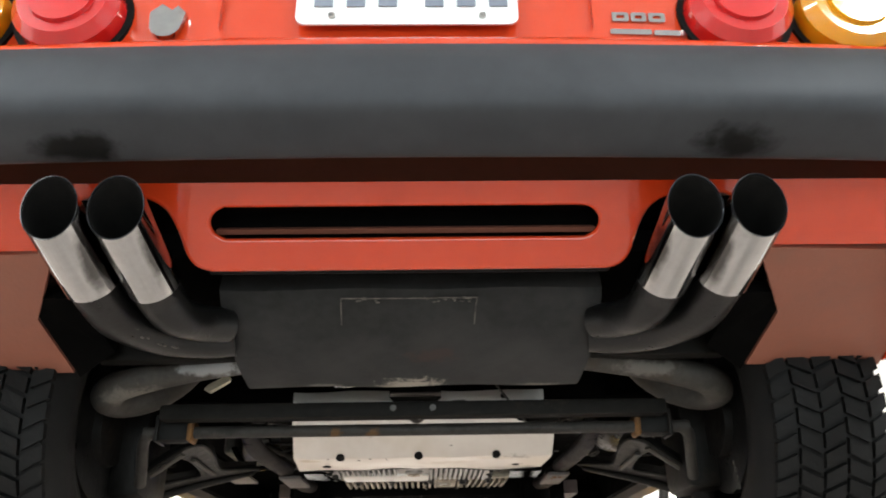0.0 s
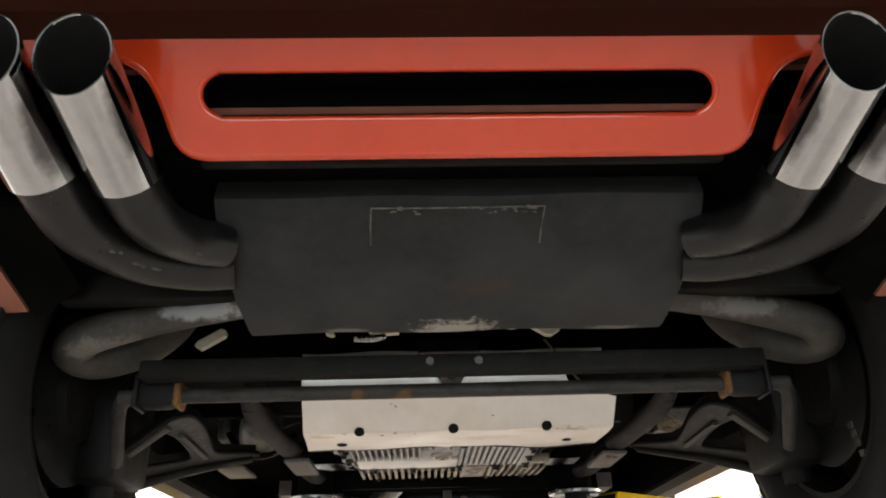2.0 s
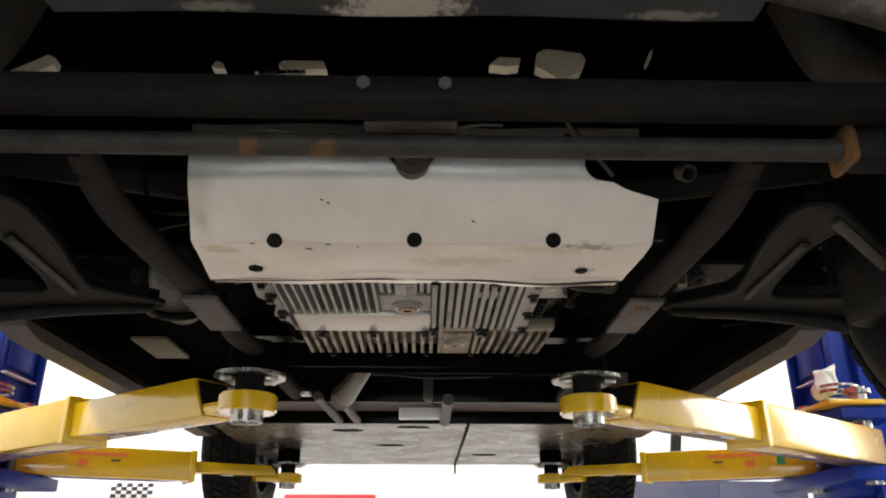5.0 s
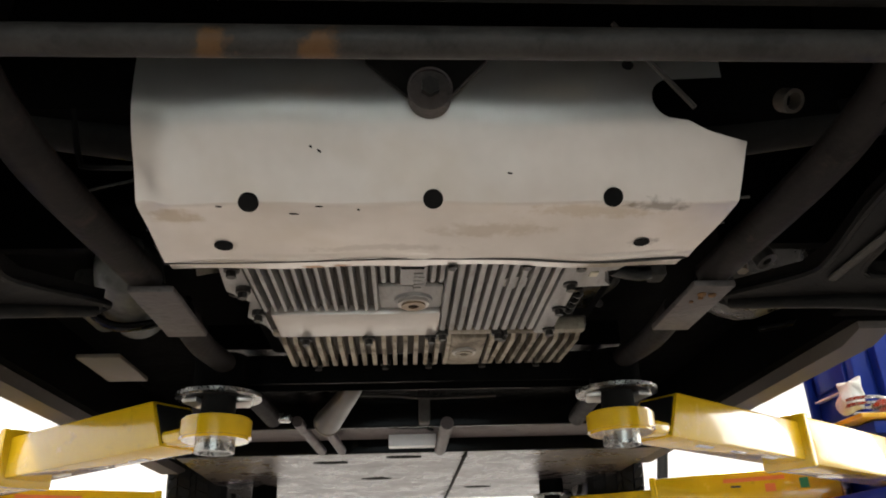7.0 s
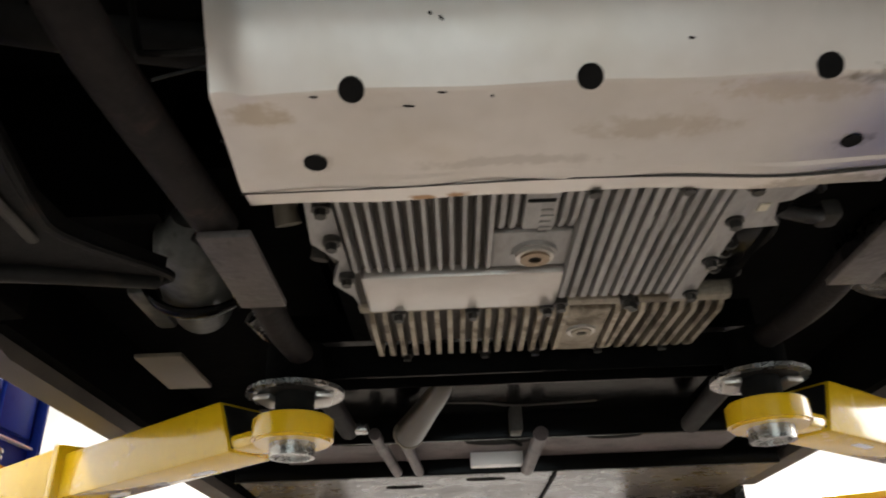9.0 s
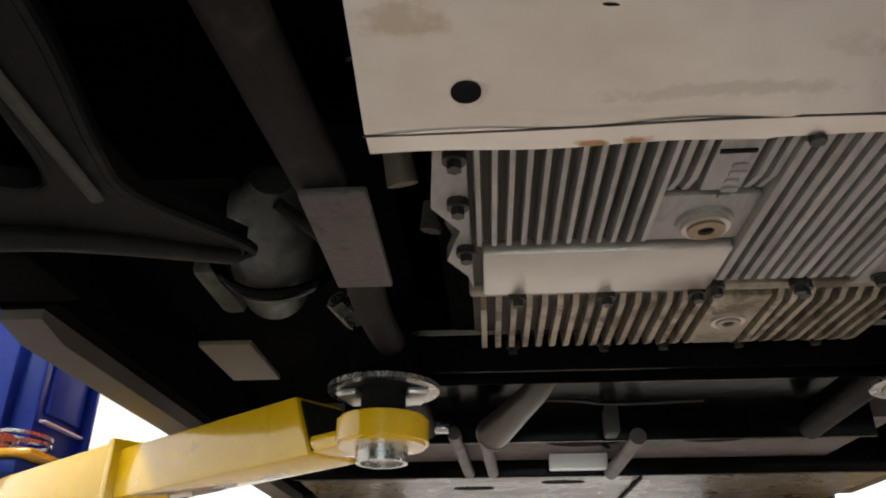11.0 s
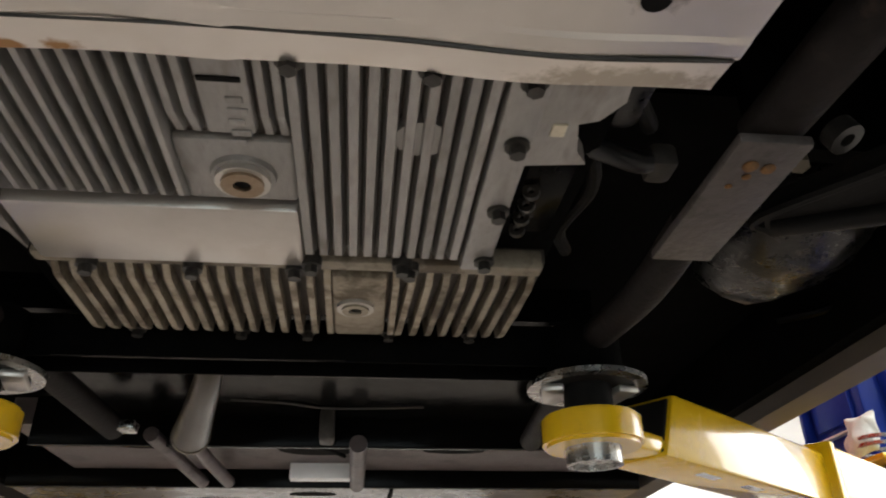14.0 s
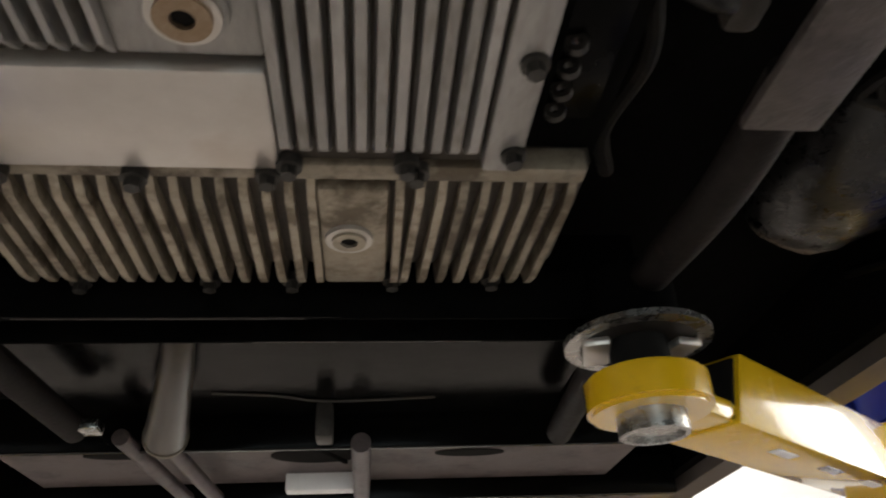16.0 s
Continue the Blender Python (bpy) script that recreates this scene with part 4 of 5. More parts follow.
for j in range(NV + 1):
    v = arcl[-1] * j / NV
    y = on_shield(0, v, 0).y
    x0, x1 = left(y), right(y)
    z = on_shield(0, v, 0).z
    # round notch in the upper corner, then a slanting edge out to the side
    if z > 1.786:
        x1 = 0.272
    elif z > 1.746:
        x1 = 0.228 - 1.2 * math.sqrt(max(0.0, 0.0004 - (z - 1.766) ** 2))
    elif z > 1.737:
        x1 = 0.256 - 0.020 * (z - 1.737) / 0.009
    elif z > 1.727:
        x1 = 0.293 - 0.037 * (z - 1.727) / 0.010
    grid.append([bm.verts.new(on_shield(x0 + (x1 - x0) * i / NX, v, 0)) for i in range(NX + 1)])
for j in range(NV):
    for i in range(NX):
        bm.faces.new((grid[j][i], grid[j][i + 1], grid[j + 1][i + 1], grid[j + 1][i]))
shield = part("heat_shield", bm, SHIELD, car, "bare aluminium heat shield, dented and stained", 22)
for x, y, r in HOLES:
    v = v_at(y)
    p, q = on_shield(x, v - 0.004, 0), on_shield(x, v + 0.004, 0)
    nrm = (q - p).cross(Vector((1, 0, 0))).normalized()
    nrm = nrm if nrm.z < 0 else -nrm
    p = on_shield(x, v, 0)
    part("drain_hole", rod(bm_new(), p + nrm * 0.0012, p - nrm * 0.003, r, seg=22), SOOT, shield, "dark round hole")
for x, y, a, l in ((0.073, 1.633, 20, 0.005), (-0.10, 1.652, 5, 0.006), (-0.124, 1.665, 5, 0.008), (-0.19, 1.653, 10, 0.005), (-0.065, 1.657, 60, 0.003), (-0.098, 1.624, 60, 0.008), (-0.106, 1.622, 60, 0.005)):
    p = on_shield(x, v_at(y), 0)
    b = bm_new()
    bmesh.ops.create_icosphere(b, subdivisions=1, radius=1.0, matrix=Matrix.Translation(p) @ pose(0, 0, 0, 0, 0, a) @ Matrix.Diagonal((0.7 * l, 0.0012, 0.001, 1)))
    part("nick", b, SOOT, shield)
b = bm_new()
p = on_shield(0.0, v_at(1.6036), 0) + Vector((0, -0.014, -0.002))
rod(b, p + Vector((0, -0.004, -0.001)), p + Vector((0, 0.016, 0.002)), 0.0195, seg=28)
washer = part("washer", b, PLATE, shield, "rusty grey washer")
part("washer_rim", ring(bm_new(), p + Vector((0, -0.003, -0.001)), (0, -1, -0.25), 0.0200, 0.0178, 0.0025, 28), PLATE, washer)
part("shield_bolt", rod(bm_new(), p + Vector((0, -0.012, -0.003)), p + Vector((0, -0.003, -0.001)), 0.0085, seg=6), BOLT, washer)
for x, z, r in ((0.185, 1.799, 0.0055),):
    part("drain_hole", rod(bm_new(), (x, 1.5996, z), (x, 1.605, z), r, seg=18), SOOT, shield)
part("shield_seam", sweep(bm_new(), [on_shield(x, v_at(1.7632), -0.0006) for x in (-0.268, -0.15, -0.03, 0.08, 0.18, 0.275)], [0.0007, 0.0008, 0.001, 0.0014, 0.0016, 0.0014], seg=6), BOLT, shield)
for pts, r in (([(-0.328, 1.64, 1.775), (-0.314, 1.64, 1.722), (-0.305, 1.64, 1.714), (-0.262, 1.635, 1.71)], 0.0028), ([(-0.30, 1.64, 1.69), (-0.287, 1.64, 1.694), (-0.264, 1.64, 1.70)], 0.0014), ([(-0.268, 1.70, 1.68), (-0.258, 1.70, 1.683), (-0.236, 1.70, 1.683)], 0.0013)):
    part("wire_clip", sweep(bm_new(), pts, r, seg=6), ARM_STEEL, car, "thin dirty wire clip")
for p, q in (((0.255, 1.69, 1.682), (0.29, 1.69, 1.68)), ((0.27, 1.66, 1.69), (0.305, 1.66, 1.692))):
    part("wire_clip", rod(bm_new(), p, q, 0.0016, seg=6), PIPE_PALE, car, "thin pale wire pin")
part("breather_pipe", ring(bm_new(), (0.307, 1.572, 1.740), (0.2, -0.75, -0.6), 0.0105, 0.0075, 0.014, 20), PIPE_PALE, car, "open end of a steel pipe")
for pts in ([(0.165, 1.568, 1.82), (0.20, 1.572, 1.773), (0.229, 1.576, 1.735)],):
    part("cable", sweep(bm_new(), pts, 0.0025, seg=6), PIPE_PALE, car)

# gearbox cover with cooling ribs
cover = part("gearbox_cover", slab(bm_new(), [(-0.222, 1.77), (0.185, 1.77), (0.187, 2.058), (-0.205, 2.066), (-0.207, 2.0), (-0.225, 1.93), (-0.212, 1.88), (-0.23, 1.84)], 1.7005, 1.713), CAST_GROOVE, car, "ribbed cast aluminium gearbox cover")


def rib_mesh(name, length, w, h, taper, mat):
    b = bm_new()
    vs = []
    for y, k in ((0, 0.35), (taper, 1.0), (length - taper, 1.0), (length, 0.35)):
        for x, z in ((-w * 0.62, 0.0), (-w * 0.36, -h * k), (w * 0.36, -h * k), (w * 0.62, 0.0)):
            vs.append(b.verts.new((x, y, z)))
    for i in range(3):
        o = 4 * i
        for j in range(3):
            b.faces.new((vs[o + j], vs[o + j + 1], vs[o + j + 5], vs[o + j + 4]))
    b.faces.new(vs[0:4]), b.faces.new(vs[12:16])
    me = bpy.data.meshes.new(name)
    bmesh.ops.recalc_face_normals(b, faces=b.faces)
    b.to_mesh(me)
    b.free()
    me.materials.append(mat)
    return me


rib_left = rib_mesh("cooling_rib", 0.19, 0.0056, 0.0155, 0.016, CAST)
rib_right = rib_mesh("cooling_rib", 0.275, 0.0088, 0.0145, 0.014, CAST)
rib_short = rib_mesh("cooling_rib", 0.11, 0.0068, 0.0125, 0.03, CAST)
for i in range(12):
    piece("cooling_rib", rib_left, cover, (-0.196 + 0.0126 * i, 1.772, 1.701))
for i in range(11):
    piece("cooling_rib", rib_right, cover, (0.030 + 0.0122 * i, 1.772, 1.701))
for x in (-0.047, -0.036, 0.011, 0.021):
    piece("cooling_rib", rib_short, cover, (x, 1.772, 1.701))
b = bm_new()
box(b, (-0.028, 1.772, 1.690), (0.004, 1.875, 1.702), 0.003)
box(b, (-0.055, 1.885, 1.6925), (0.026, 1.960, 1.702), 0.004)
part("boss_pad", b, CAST, cover)
for y, w in ((1.836, 0.011), (1.847, 0.013), (1.858, 0.010), (1.869, 0.013), (1.879, 0.009)):
    part("cast_mark", box(bm_new(), (-0.012, y, 1.6885), (-0.012 + w, y + 0.006, 1.6912), 0.001), CAST, cover)
part("mark", box(bm_new(), (-0.026, 1.818, 1.6885), (0.000, 1.822, 1.6905), 0.0005), SOOT, cover)
b = bm_new()
rod(b, (-0.011, 1.924, 1.702), (-0.011, 1.924, 1.6885), 0.026, 0.0225, 32)
part("plug_boss", b, CAST, cover)
part("plug_washer", ring(bm_new(), (-0.011, 1.924, 1.690), (0, 0, -1), 0.0195, 0.0152, 0.0060, 32), PLATE_ALU, cover)
b = ring(bm_new(), (-0.011, 1.924, 1.690), (0, 0, -1), 0.0152, 0.0066, 0.0085, 32)
plug = part("drain_plug", b, BRASS, cover, "pale brass drain plug with hex socket")
part("socket", rod(bm_new(), (-0.011, 1.924, 1.6845), (-0.011, 1.924, 1.69), 0.007, seg=6), SOOT, plug)
part("smooth_plate", box(bm_new(), (-0.194, 1.966, 1.687), (0.0255, 2.058, 1.704), 0.004), PLATE_ALU, cover, "smooth pale cover plate")
b = box(bm_new(), (0.160, 1.772, 1.688), (0.186, 2.056, 1.704), 0.003)
part("flange", b, CAST, cover)
b = slab(bm_new(), [(-0.226, 1.80), (-0.204, 1.79), (-0.203, 2.05), (-0.208, 2.02), (-0.226, 1.985), (-0.212, 1.93), (-0.234, 1.89)], 1.692, 1.706)
part("flange", b, CAST, cover)
part("inspection_disc", rod(bm_new(), (0.112, 1.872, 1.702), (0.112, 1.872, 1.6915), 0.019, 0.0185, 28), CAST, cover, "small round raised disc")
BOLTS = [(0.173, 1.802), (0.175, 1.867), (0.177, 1.952), (0.179, 2.036), (0.109, 2.05), (0.116, 2.058), (0.031, 2.052), (0.016, 2.064), (-0.072, 2.068), (-0.16, 2.066), (-0.212, 1.815), (-0.212, 1.88), (-0.208, 1.962), (0.112, 1.798), (0.03, 1.797)]
bb = bm_new()
rod(bb, (0, 0, 0.004), (0, 0, -0.004), 0.0088, seg=16)
rod(bb, (0, 0, -0.004), (0, 0, -0.011), 0.0058, seg=6)
bolt_src = part("cover_bolt", bb, BOLT, cover)
bolt_src.location = (*BOLTS[0], 1.688)
for x, y in BOLTS[1:]:
    piece("cover_bolt", bolt_src.data, cover, (x, y, 1.689))
# side casting and bracket
b = slab(bm_new(), [(0.188, 1.80), (0.236, 1.795), (0.24, 1.83), (0.228, 1.85), (0.215, 1.855), (0.222, 1.885), (0.232, 1.90), (0.188, 1.905)], 1.698, 1.716)
bracket = part("side_bracket", b, CAST, car, "grey cast bracket beside the cover")
part("tag", box(bm_new(), (0.198, 1.855, 1.6965), (0.208, 1.868, 1.699), 0.0005), CREAM, bracket, "small cream tag")
for i in range(4):
    part("spring_turn", ring(bm_new(), (0.205, 1.955 + 0.02 * i, 1.71), (0.3, 1, 0.1), 0.007, 0.003, 0.006, 12), BOLT, car, "steel clip end")
part("side_casting", box(bm_new(), (0.19, 1.91, 1.715), (0.245, 2.04, 1.80), 0.012), GLOSS_BLACK, car)

# oil sump
prof = [(2.062, 1.702), (2.10, 1.702), (2.198, 1.704), (2.230, 1.716), (2.243, 1.76), (2.062, 1.76)]
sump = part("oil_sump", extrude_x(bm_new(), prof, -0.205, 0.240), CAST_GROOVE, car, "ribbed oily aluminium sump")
b = bm_new()
b2 = [(0.006, 0.0), (0.03, -0.0125), (0.143, -0.0135), (0.161, -0.009), (0.173, 0.02), (0.173, 0.05), (0.006, 0.05)]
extrude_x(b, b2, -0.0031, 0.0031)
sump_rib = bpy.data.meshes.new("sump_rib")
bmesh.ops.recalc_face_normals(b, faces=b.faces)
b.to_mesh(sump_rib)
b.free()
sump_rib.materials.append(CAST_DIRTY)
for i in range(28):
    x = -0.194 + 0.0158 * i
    if 0.044 < x < 0.102:
        continue
    piece("sump_rib", sump_rib, sump, (x, 2.066, 1.7025), (0, 0, 0.05 * (1 if i > 19 else 0)))
part("boss_pad", box(bm_new(), (0.046, 2.085, 1.6915), (0.099, 2.226, 1.72), 0.005), CAST_DIRTY, sump)
part("rim_edge", box(bm_new(), (-0.208, 2.060, 1.694), (0.238, 2.078, 1.715), 0.004), CAST_DIRTY, sump)
b = ring(bm_new(), (0.069, 2.148, 1.692), (0, 0, -1), 0.0130, 0.0068, 0.0065, 28)
part("plug_washer", ring(bm_new(), (0.069, 2.148, 1.692), (0, 0, -1), 0.0180, 0.0135, 0.0045, 28), PLATE_ALU, sump)
plug = part("drain_plug", b, CAST_DIRTY, sump, "pale metal sump plug with hex socket")
part("socket", rod(bm_new(), (0.069, 2.148, 1.688), (0.069, 2.148, 1.692), 0.0072, seg=6), SOOT, plug)
for x, y in ((0.193, 2.222), (0.105, 2.224), (0.018, 2.226), (-0.052, 2.227), (-0.16, 2.229)):
    piece("sump_bolt", bolt_src.data, sump, (x, y + 0.008, 1.700))

# frame ahead of the engine
part("centre_crossmember", extrude_x(bm_new(), [(2.254, 1.672), (2.257, 1.672), (2.257, 1.716), (2.304, 1.716), (2.304, 1.672), (2.307, 1.672), (2.307, 1.72), (2.254, 1.72)], -0.33, 0.33), VOID, car, "black steel channel crossmember, open below")
# thin pale strips painted in as highlights along the crossmember's edges
for y, x0, x1 in ((2.255, -0.25, 0.06), (2.306, -0.05, 0.22)):
    part("worn_edge", sweep(bm_new(), [(x0, y, 1.673), (0.5 * (x0 + x1), y, 1.6728), (x1, y, 1.673)], 0.0011, seg=6), PLATE, car, "pale line painting the glint on the crossmember edge")
part("engine_bay_floor", box(bm_new(), (-0.36, 2.3, 1.745), (0.36, 2.74, 1.79)), GLOSS_BLACK, car, "gloss black boxed frame section")
part("frame_step", box(bm_new(), (-0.46, 2.752, 1.698), (0.5, 2.764, 1.78), 0.003), GLOSS_BLACK, car)
rec = part("front_floor", box(bm_new(), (-0.50, 2.765, 1.735), (0.55, 3.10, 1.78)), PINK, car, "scuffed primer-grey floor with oval holes")
part("frame_step", box(bm_new(), (-0.64, 3.122, 1.702), (0.70, 3.135, 1.78), 0.003), GLOSS_BLACK, car)
for x, y, a, c in ((-0.13, 2.86, 0.055, 0.02), (0.26, 2.92, 0.06, 0.022), (-0.31, 2.9, 0.06, 0.022), (0.0, 2.92, 0.075, 0.045)):
    p = [(x + a * math.cos(2 * math.pi * i / 24), y + c * math.sin(2 * math.pi * i / 24)) for i in range(24)]
    part("oval_hole", slab(bm_new(), p, 1.7335, 1.737), SOOT, rec)
part("label_plate", box(bm_new(), (-0.06, 3.035, 1.704), (0.064, 3.07, 1.735), 0.002), PLATE_WHITE, rec)
b = slab(bm_new(), [(-0.10, 2.775), (0.21, 2.775), (0.12, 2.84), (0.06, 2.85), (0.02, 2.80)], 1.724, 1.734)
part("gusset", b, PINK, rec)
part("link_rod", rod(bm_new(), (0.076, 2.74, 1.702), (0.076, 3.09, 1.702), 0.015, seg=16), PINK, car)
for dx in (0, 0.052):
    part("coolant_tube", rod(bm_new(), (-0.253 + dx, 2.70, 1.704), (-0.235 + dx, 3.07, 1.702), 0.012, seg=16), PINK, car, "thin painted coolant tube")
part("pull_rod", rod(bm_new(), (-0.02, 2.80, 1.725), (0.05, 2.92, 1.722), 0.004, seg=8), SOOT, car)
part("coolant_hose", sweep(bm_new(), [(-0.10, 2.33, 1.725), (-0.113, 2.395, 1.702), (-0.145, 2.52, 1.697), (-0.184, 2.668, 1.694)], [0.015, 0.017, 0.022, 0.029], seg=18), HOSE, car, "shiny brown hose")
part("hose_lip", ring(bm_new(), (-0.182, 2.66, 1.694), (-0.24, 0.95, 0), 0.0300, 0.026, 0.01, 24), TAN, car, "pale lip of the hose")
part("clamp", box(bm_new(), (-0.30, 2.62, 1.690), (-0.258, 2.65, 1.706), 0.004), STEEL, car, "small steel clamp")
part("hook", box(bm_new(), (0.012, 2.685, 1.695), (0.036, 2.73, 1.747), 0.005), PIPE_PALE, car)
part("weld_bead", sweep(bm_new(), [(-0.125, 2.64, 1.744), (-0.04, 2.65, 1.743), (0.03, 2.675, 1.743), (0.18, 2.665, 1.744)], 0.002, seg=6), PIPE_PALE, car)
for s in SIDES:
    part("frame_strut", rod(bm_new(), (0.340, 2.34, 1.70) if s > 0 else (-0.306, 2.34, 1.70), (0.362, 2.70, 1.70) if s > 0 else (-0.296, 2.65, 1.70), 0.018, seg=16), BRACE, car, "worn round frame strut")
# floor pan
pan = part("floor_pan", slab(bm_new(), [(-0.63, 3.14), (0.70, 3.14), (0.70, 4.1), (0.47, 4.26), (-0.46, 4.26), (-0.66, 4.1)], 1.703, 1.712), PAN, car, "dull grey-brown metal floor pan")
part("pan_seam", box(bm_new(), (0.146, 3.14, 1.697), (0.154, 4.27, 1.7055), 0.001), FRAME, pan)
part("pan_tab", box(bm_new(), (0.147, 4.22, 1.665), (0.153, 4.27, 1.70)), FRAME, pan)
for x, y, a, c in ((-0.23, 3.27, 0.05, 0.018), (-0.11, 3.62, 0.05, 0.022), (0.25, 3.9, 0.05, 0.02), (-0.02, 3.2, 0.05, 0.016)):
    p = [(x + a * math.cos(2 * math.pi * i / 24), y + c * math.sin(2 * math.pi * i / 24)) for i in range(24)]
    part("pan_slot", slab(bm_new(), p, 1.7015, 1.7045), SOOT, pan)

# dark things beside the engine
part("mount_plate", box(bm_new(), (-0.594, 2.345, 1.748), (-0.519, 2.508, 1.756), 0.002, pose(0, 0, 0)), TAN, car, "tan bare metal plate")
part("filter_can", sweep(bm_new(), [(-0.412, 2.03, 1.815), (-0.425, 2.08, 1.803), (-0.45, 2.18, 1.80), (-0.478, 2.30, 1.812)], [0.022, 0.046, 0.05, 0.05, 0.044], seg=24), CAN, car, "grey metal filter can, wet with oil")
part("can_strap", sweep(bm_new(), [(-0.52, 2.17, 1.80), (-0.49, 2.16, 1.756), (-0.45, 2.165, 1.742), (-0.40, 2.18, 1.758), (-0.37, 2.2, 1.80)], 0.014, 0.007, seg=10), GLOSS_BLACK, car, "glossy black clamp strap")
part("bracket_foot", box(bm_new(), (-0.56, 2.20, 1.79), (-0.525, 2.34, 1.86), 0.012, pose(0, 0, 0)), CAN, car, "grey cast bracket")
part("oil_fitting", rod(bm_new(), (-0.262, 1.87, 1.745), (-0.256, 1.885, 1.712), 0.011, 0.013, 12), TAN, car, "small pale brass fitting")
part("oil_fitting", rod(bm_new(), (-0.235, 1.965, 1.74), (-0.24, 1.97, 1.715), 0.012, 0.01, 8), PIPE_PALE, car)
part("coupling", rod(bm_new(), (-0.372, 2.20, 1.75), (-0.352, 2.235, 1.735), 0.014, 0.014, 6), STEEL, car, "bright hexagonal coupling")
for pts in ([(-0.40, 2.02, 1.78), (-0.36, 2.08, 1.765), (-0.345, 2.16, 1.76), (-0.36, 2.24, 1.77)], [(0.26, 1.86, 1.735), (0.285, 1.90, 1.742), (0.30, 1.93, 1.76)], [(0.25, 1.93, 1.74), (0.27, 2.0, 1.745), (0.262, 2.08, 1.75), (0.29, 2.16, 1.77)]):
    part("hose", sweep(bm_new(), pts, 0.007, seg=10), FRAME, car, "oily dark hose")
part("starter_casting", box(bm_new(), (0.246, 1.84, 1.728), (0.275, 1.90, 1.80), 0.01), PIPE, car)
part("hose_elbow", sweep(bm_new(), [(0.215, 1.905, 1.728), (0.25, 1.915, 1.724), (0.285, 1.932, 1.726), (0.305, 1.942, 1.735)], 0.009, seg=12), PIPE, car)
part("end_fitting", box(bm_new(), (0.297, 1.928, 1.722), (0.320, 1.958, 1.745), 0.006), PIPE_PALE, car)
# bracket and wires above the shield
b = holed(bm_new(), [(-0.058, 1.83), (0.052, 1.83), (0.052, 1.797), (0.018, 1.757), (-0.018, 1.757), (-0.058, 1.797)], [], lambda u, v, d: (u, 1.594 + d, v), 0.004)
bracket = part("hanger_bracket", b, FRAME, car, "black steel hanger bracket")
part("bracket_lip", box(bm_new(), (-0.056, 1.569, 1.798), (0.052, 1.594, 1.802), 0.001), PLATE, bracket)
part("bracket_edge", sweep(bm_new(), [(0.0525, 1.593, 1.796), (0.035, 1.593, 1.7765), (0.0185, 1.593, 1.757)], 0.0011, seg=6), PLATE, bracket)
for pts in ([(0.05, 1.525, 1.765), (0.075, 1.53, 1.772), (0.10, 1.535, 1.775)], [(-0.16, 1.54, 1.77), (-0.10, 1.54, 1.764), (-0.05, 1.54, 1.766)]):
    part("wire", sweep(bm_new(), pts, 0.0018, seg=6), PIPE_PALE, car)
part("drive_shaft", sweep(bm_new(), [(-0.60, 1.64, 1.80), (-0.35, 1.70, 1.79), (-0.2, 1.72, 1.78)], 0.022, seg=14), FRAME, car)
part("drive_shaft", sweep(bm_new(), [(0.60, 1.64, 1.80), (0.35, 1.70, 1.79), (0.2, 1.72, 1.78)], 0.022, seg=14), FRAME, car)
b = bm_new()
bmesh.ops.create_icosphere(b, subdivisions=4, radius=1.0, matrix=Matrix.Translation((0.605, 2.25, 1.856)) @ Matrix.Diagonal((0.097, 0.158, 0.066, 1)))
for v in b.verts:
    v.co += 0.005 * noise.noise_vector(v.co * 22) + 0.0035 * noise.noise_vector(v.co * Vector((95, 45, 95)))
part("tank_end", b, FLAKY, car, "lumpy flaking black tank end", 60)
part("tank_rim", sweep(bm_new(), [(0.66, 2.10, 1.83), (0.705, 2.17, 1.81), (0.725, 2.26, 1.80), (0.715, 2.35, 1.80), (0.68, 2.42, 1.81)], 0.008, seg=10), GLOSS_BLACK, car, "black rolled rim beside the tank")
part("cable_nut", ring(bm_new(), (0.428, 1.89, 1.735), (0.3, -0.3, -1), 0.0135, 0.006, 0.014, 18), BOLT, car, "small round dark fitting")
part("oily_nut", rod(bm_new(), (0.424, 1.935, 1.748), (0.42, 1.93, 1.728), 0.008, seg=6), TAN, car, "small oily nut")

# ---- the lift ----
def arm_frame(p, q, z):
    """Origin at p, x along the arm towards q."""
    d = Vector((q[0] - p[0], q[1] - p[1], 0))
    return Matrix.Translation((p[0], p[1], z)) @ Matrix.Rotation(math.atan2(d.y, d.x), 4, "Z"), d.length


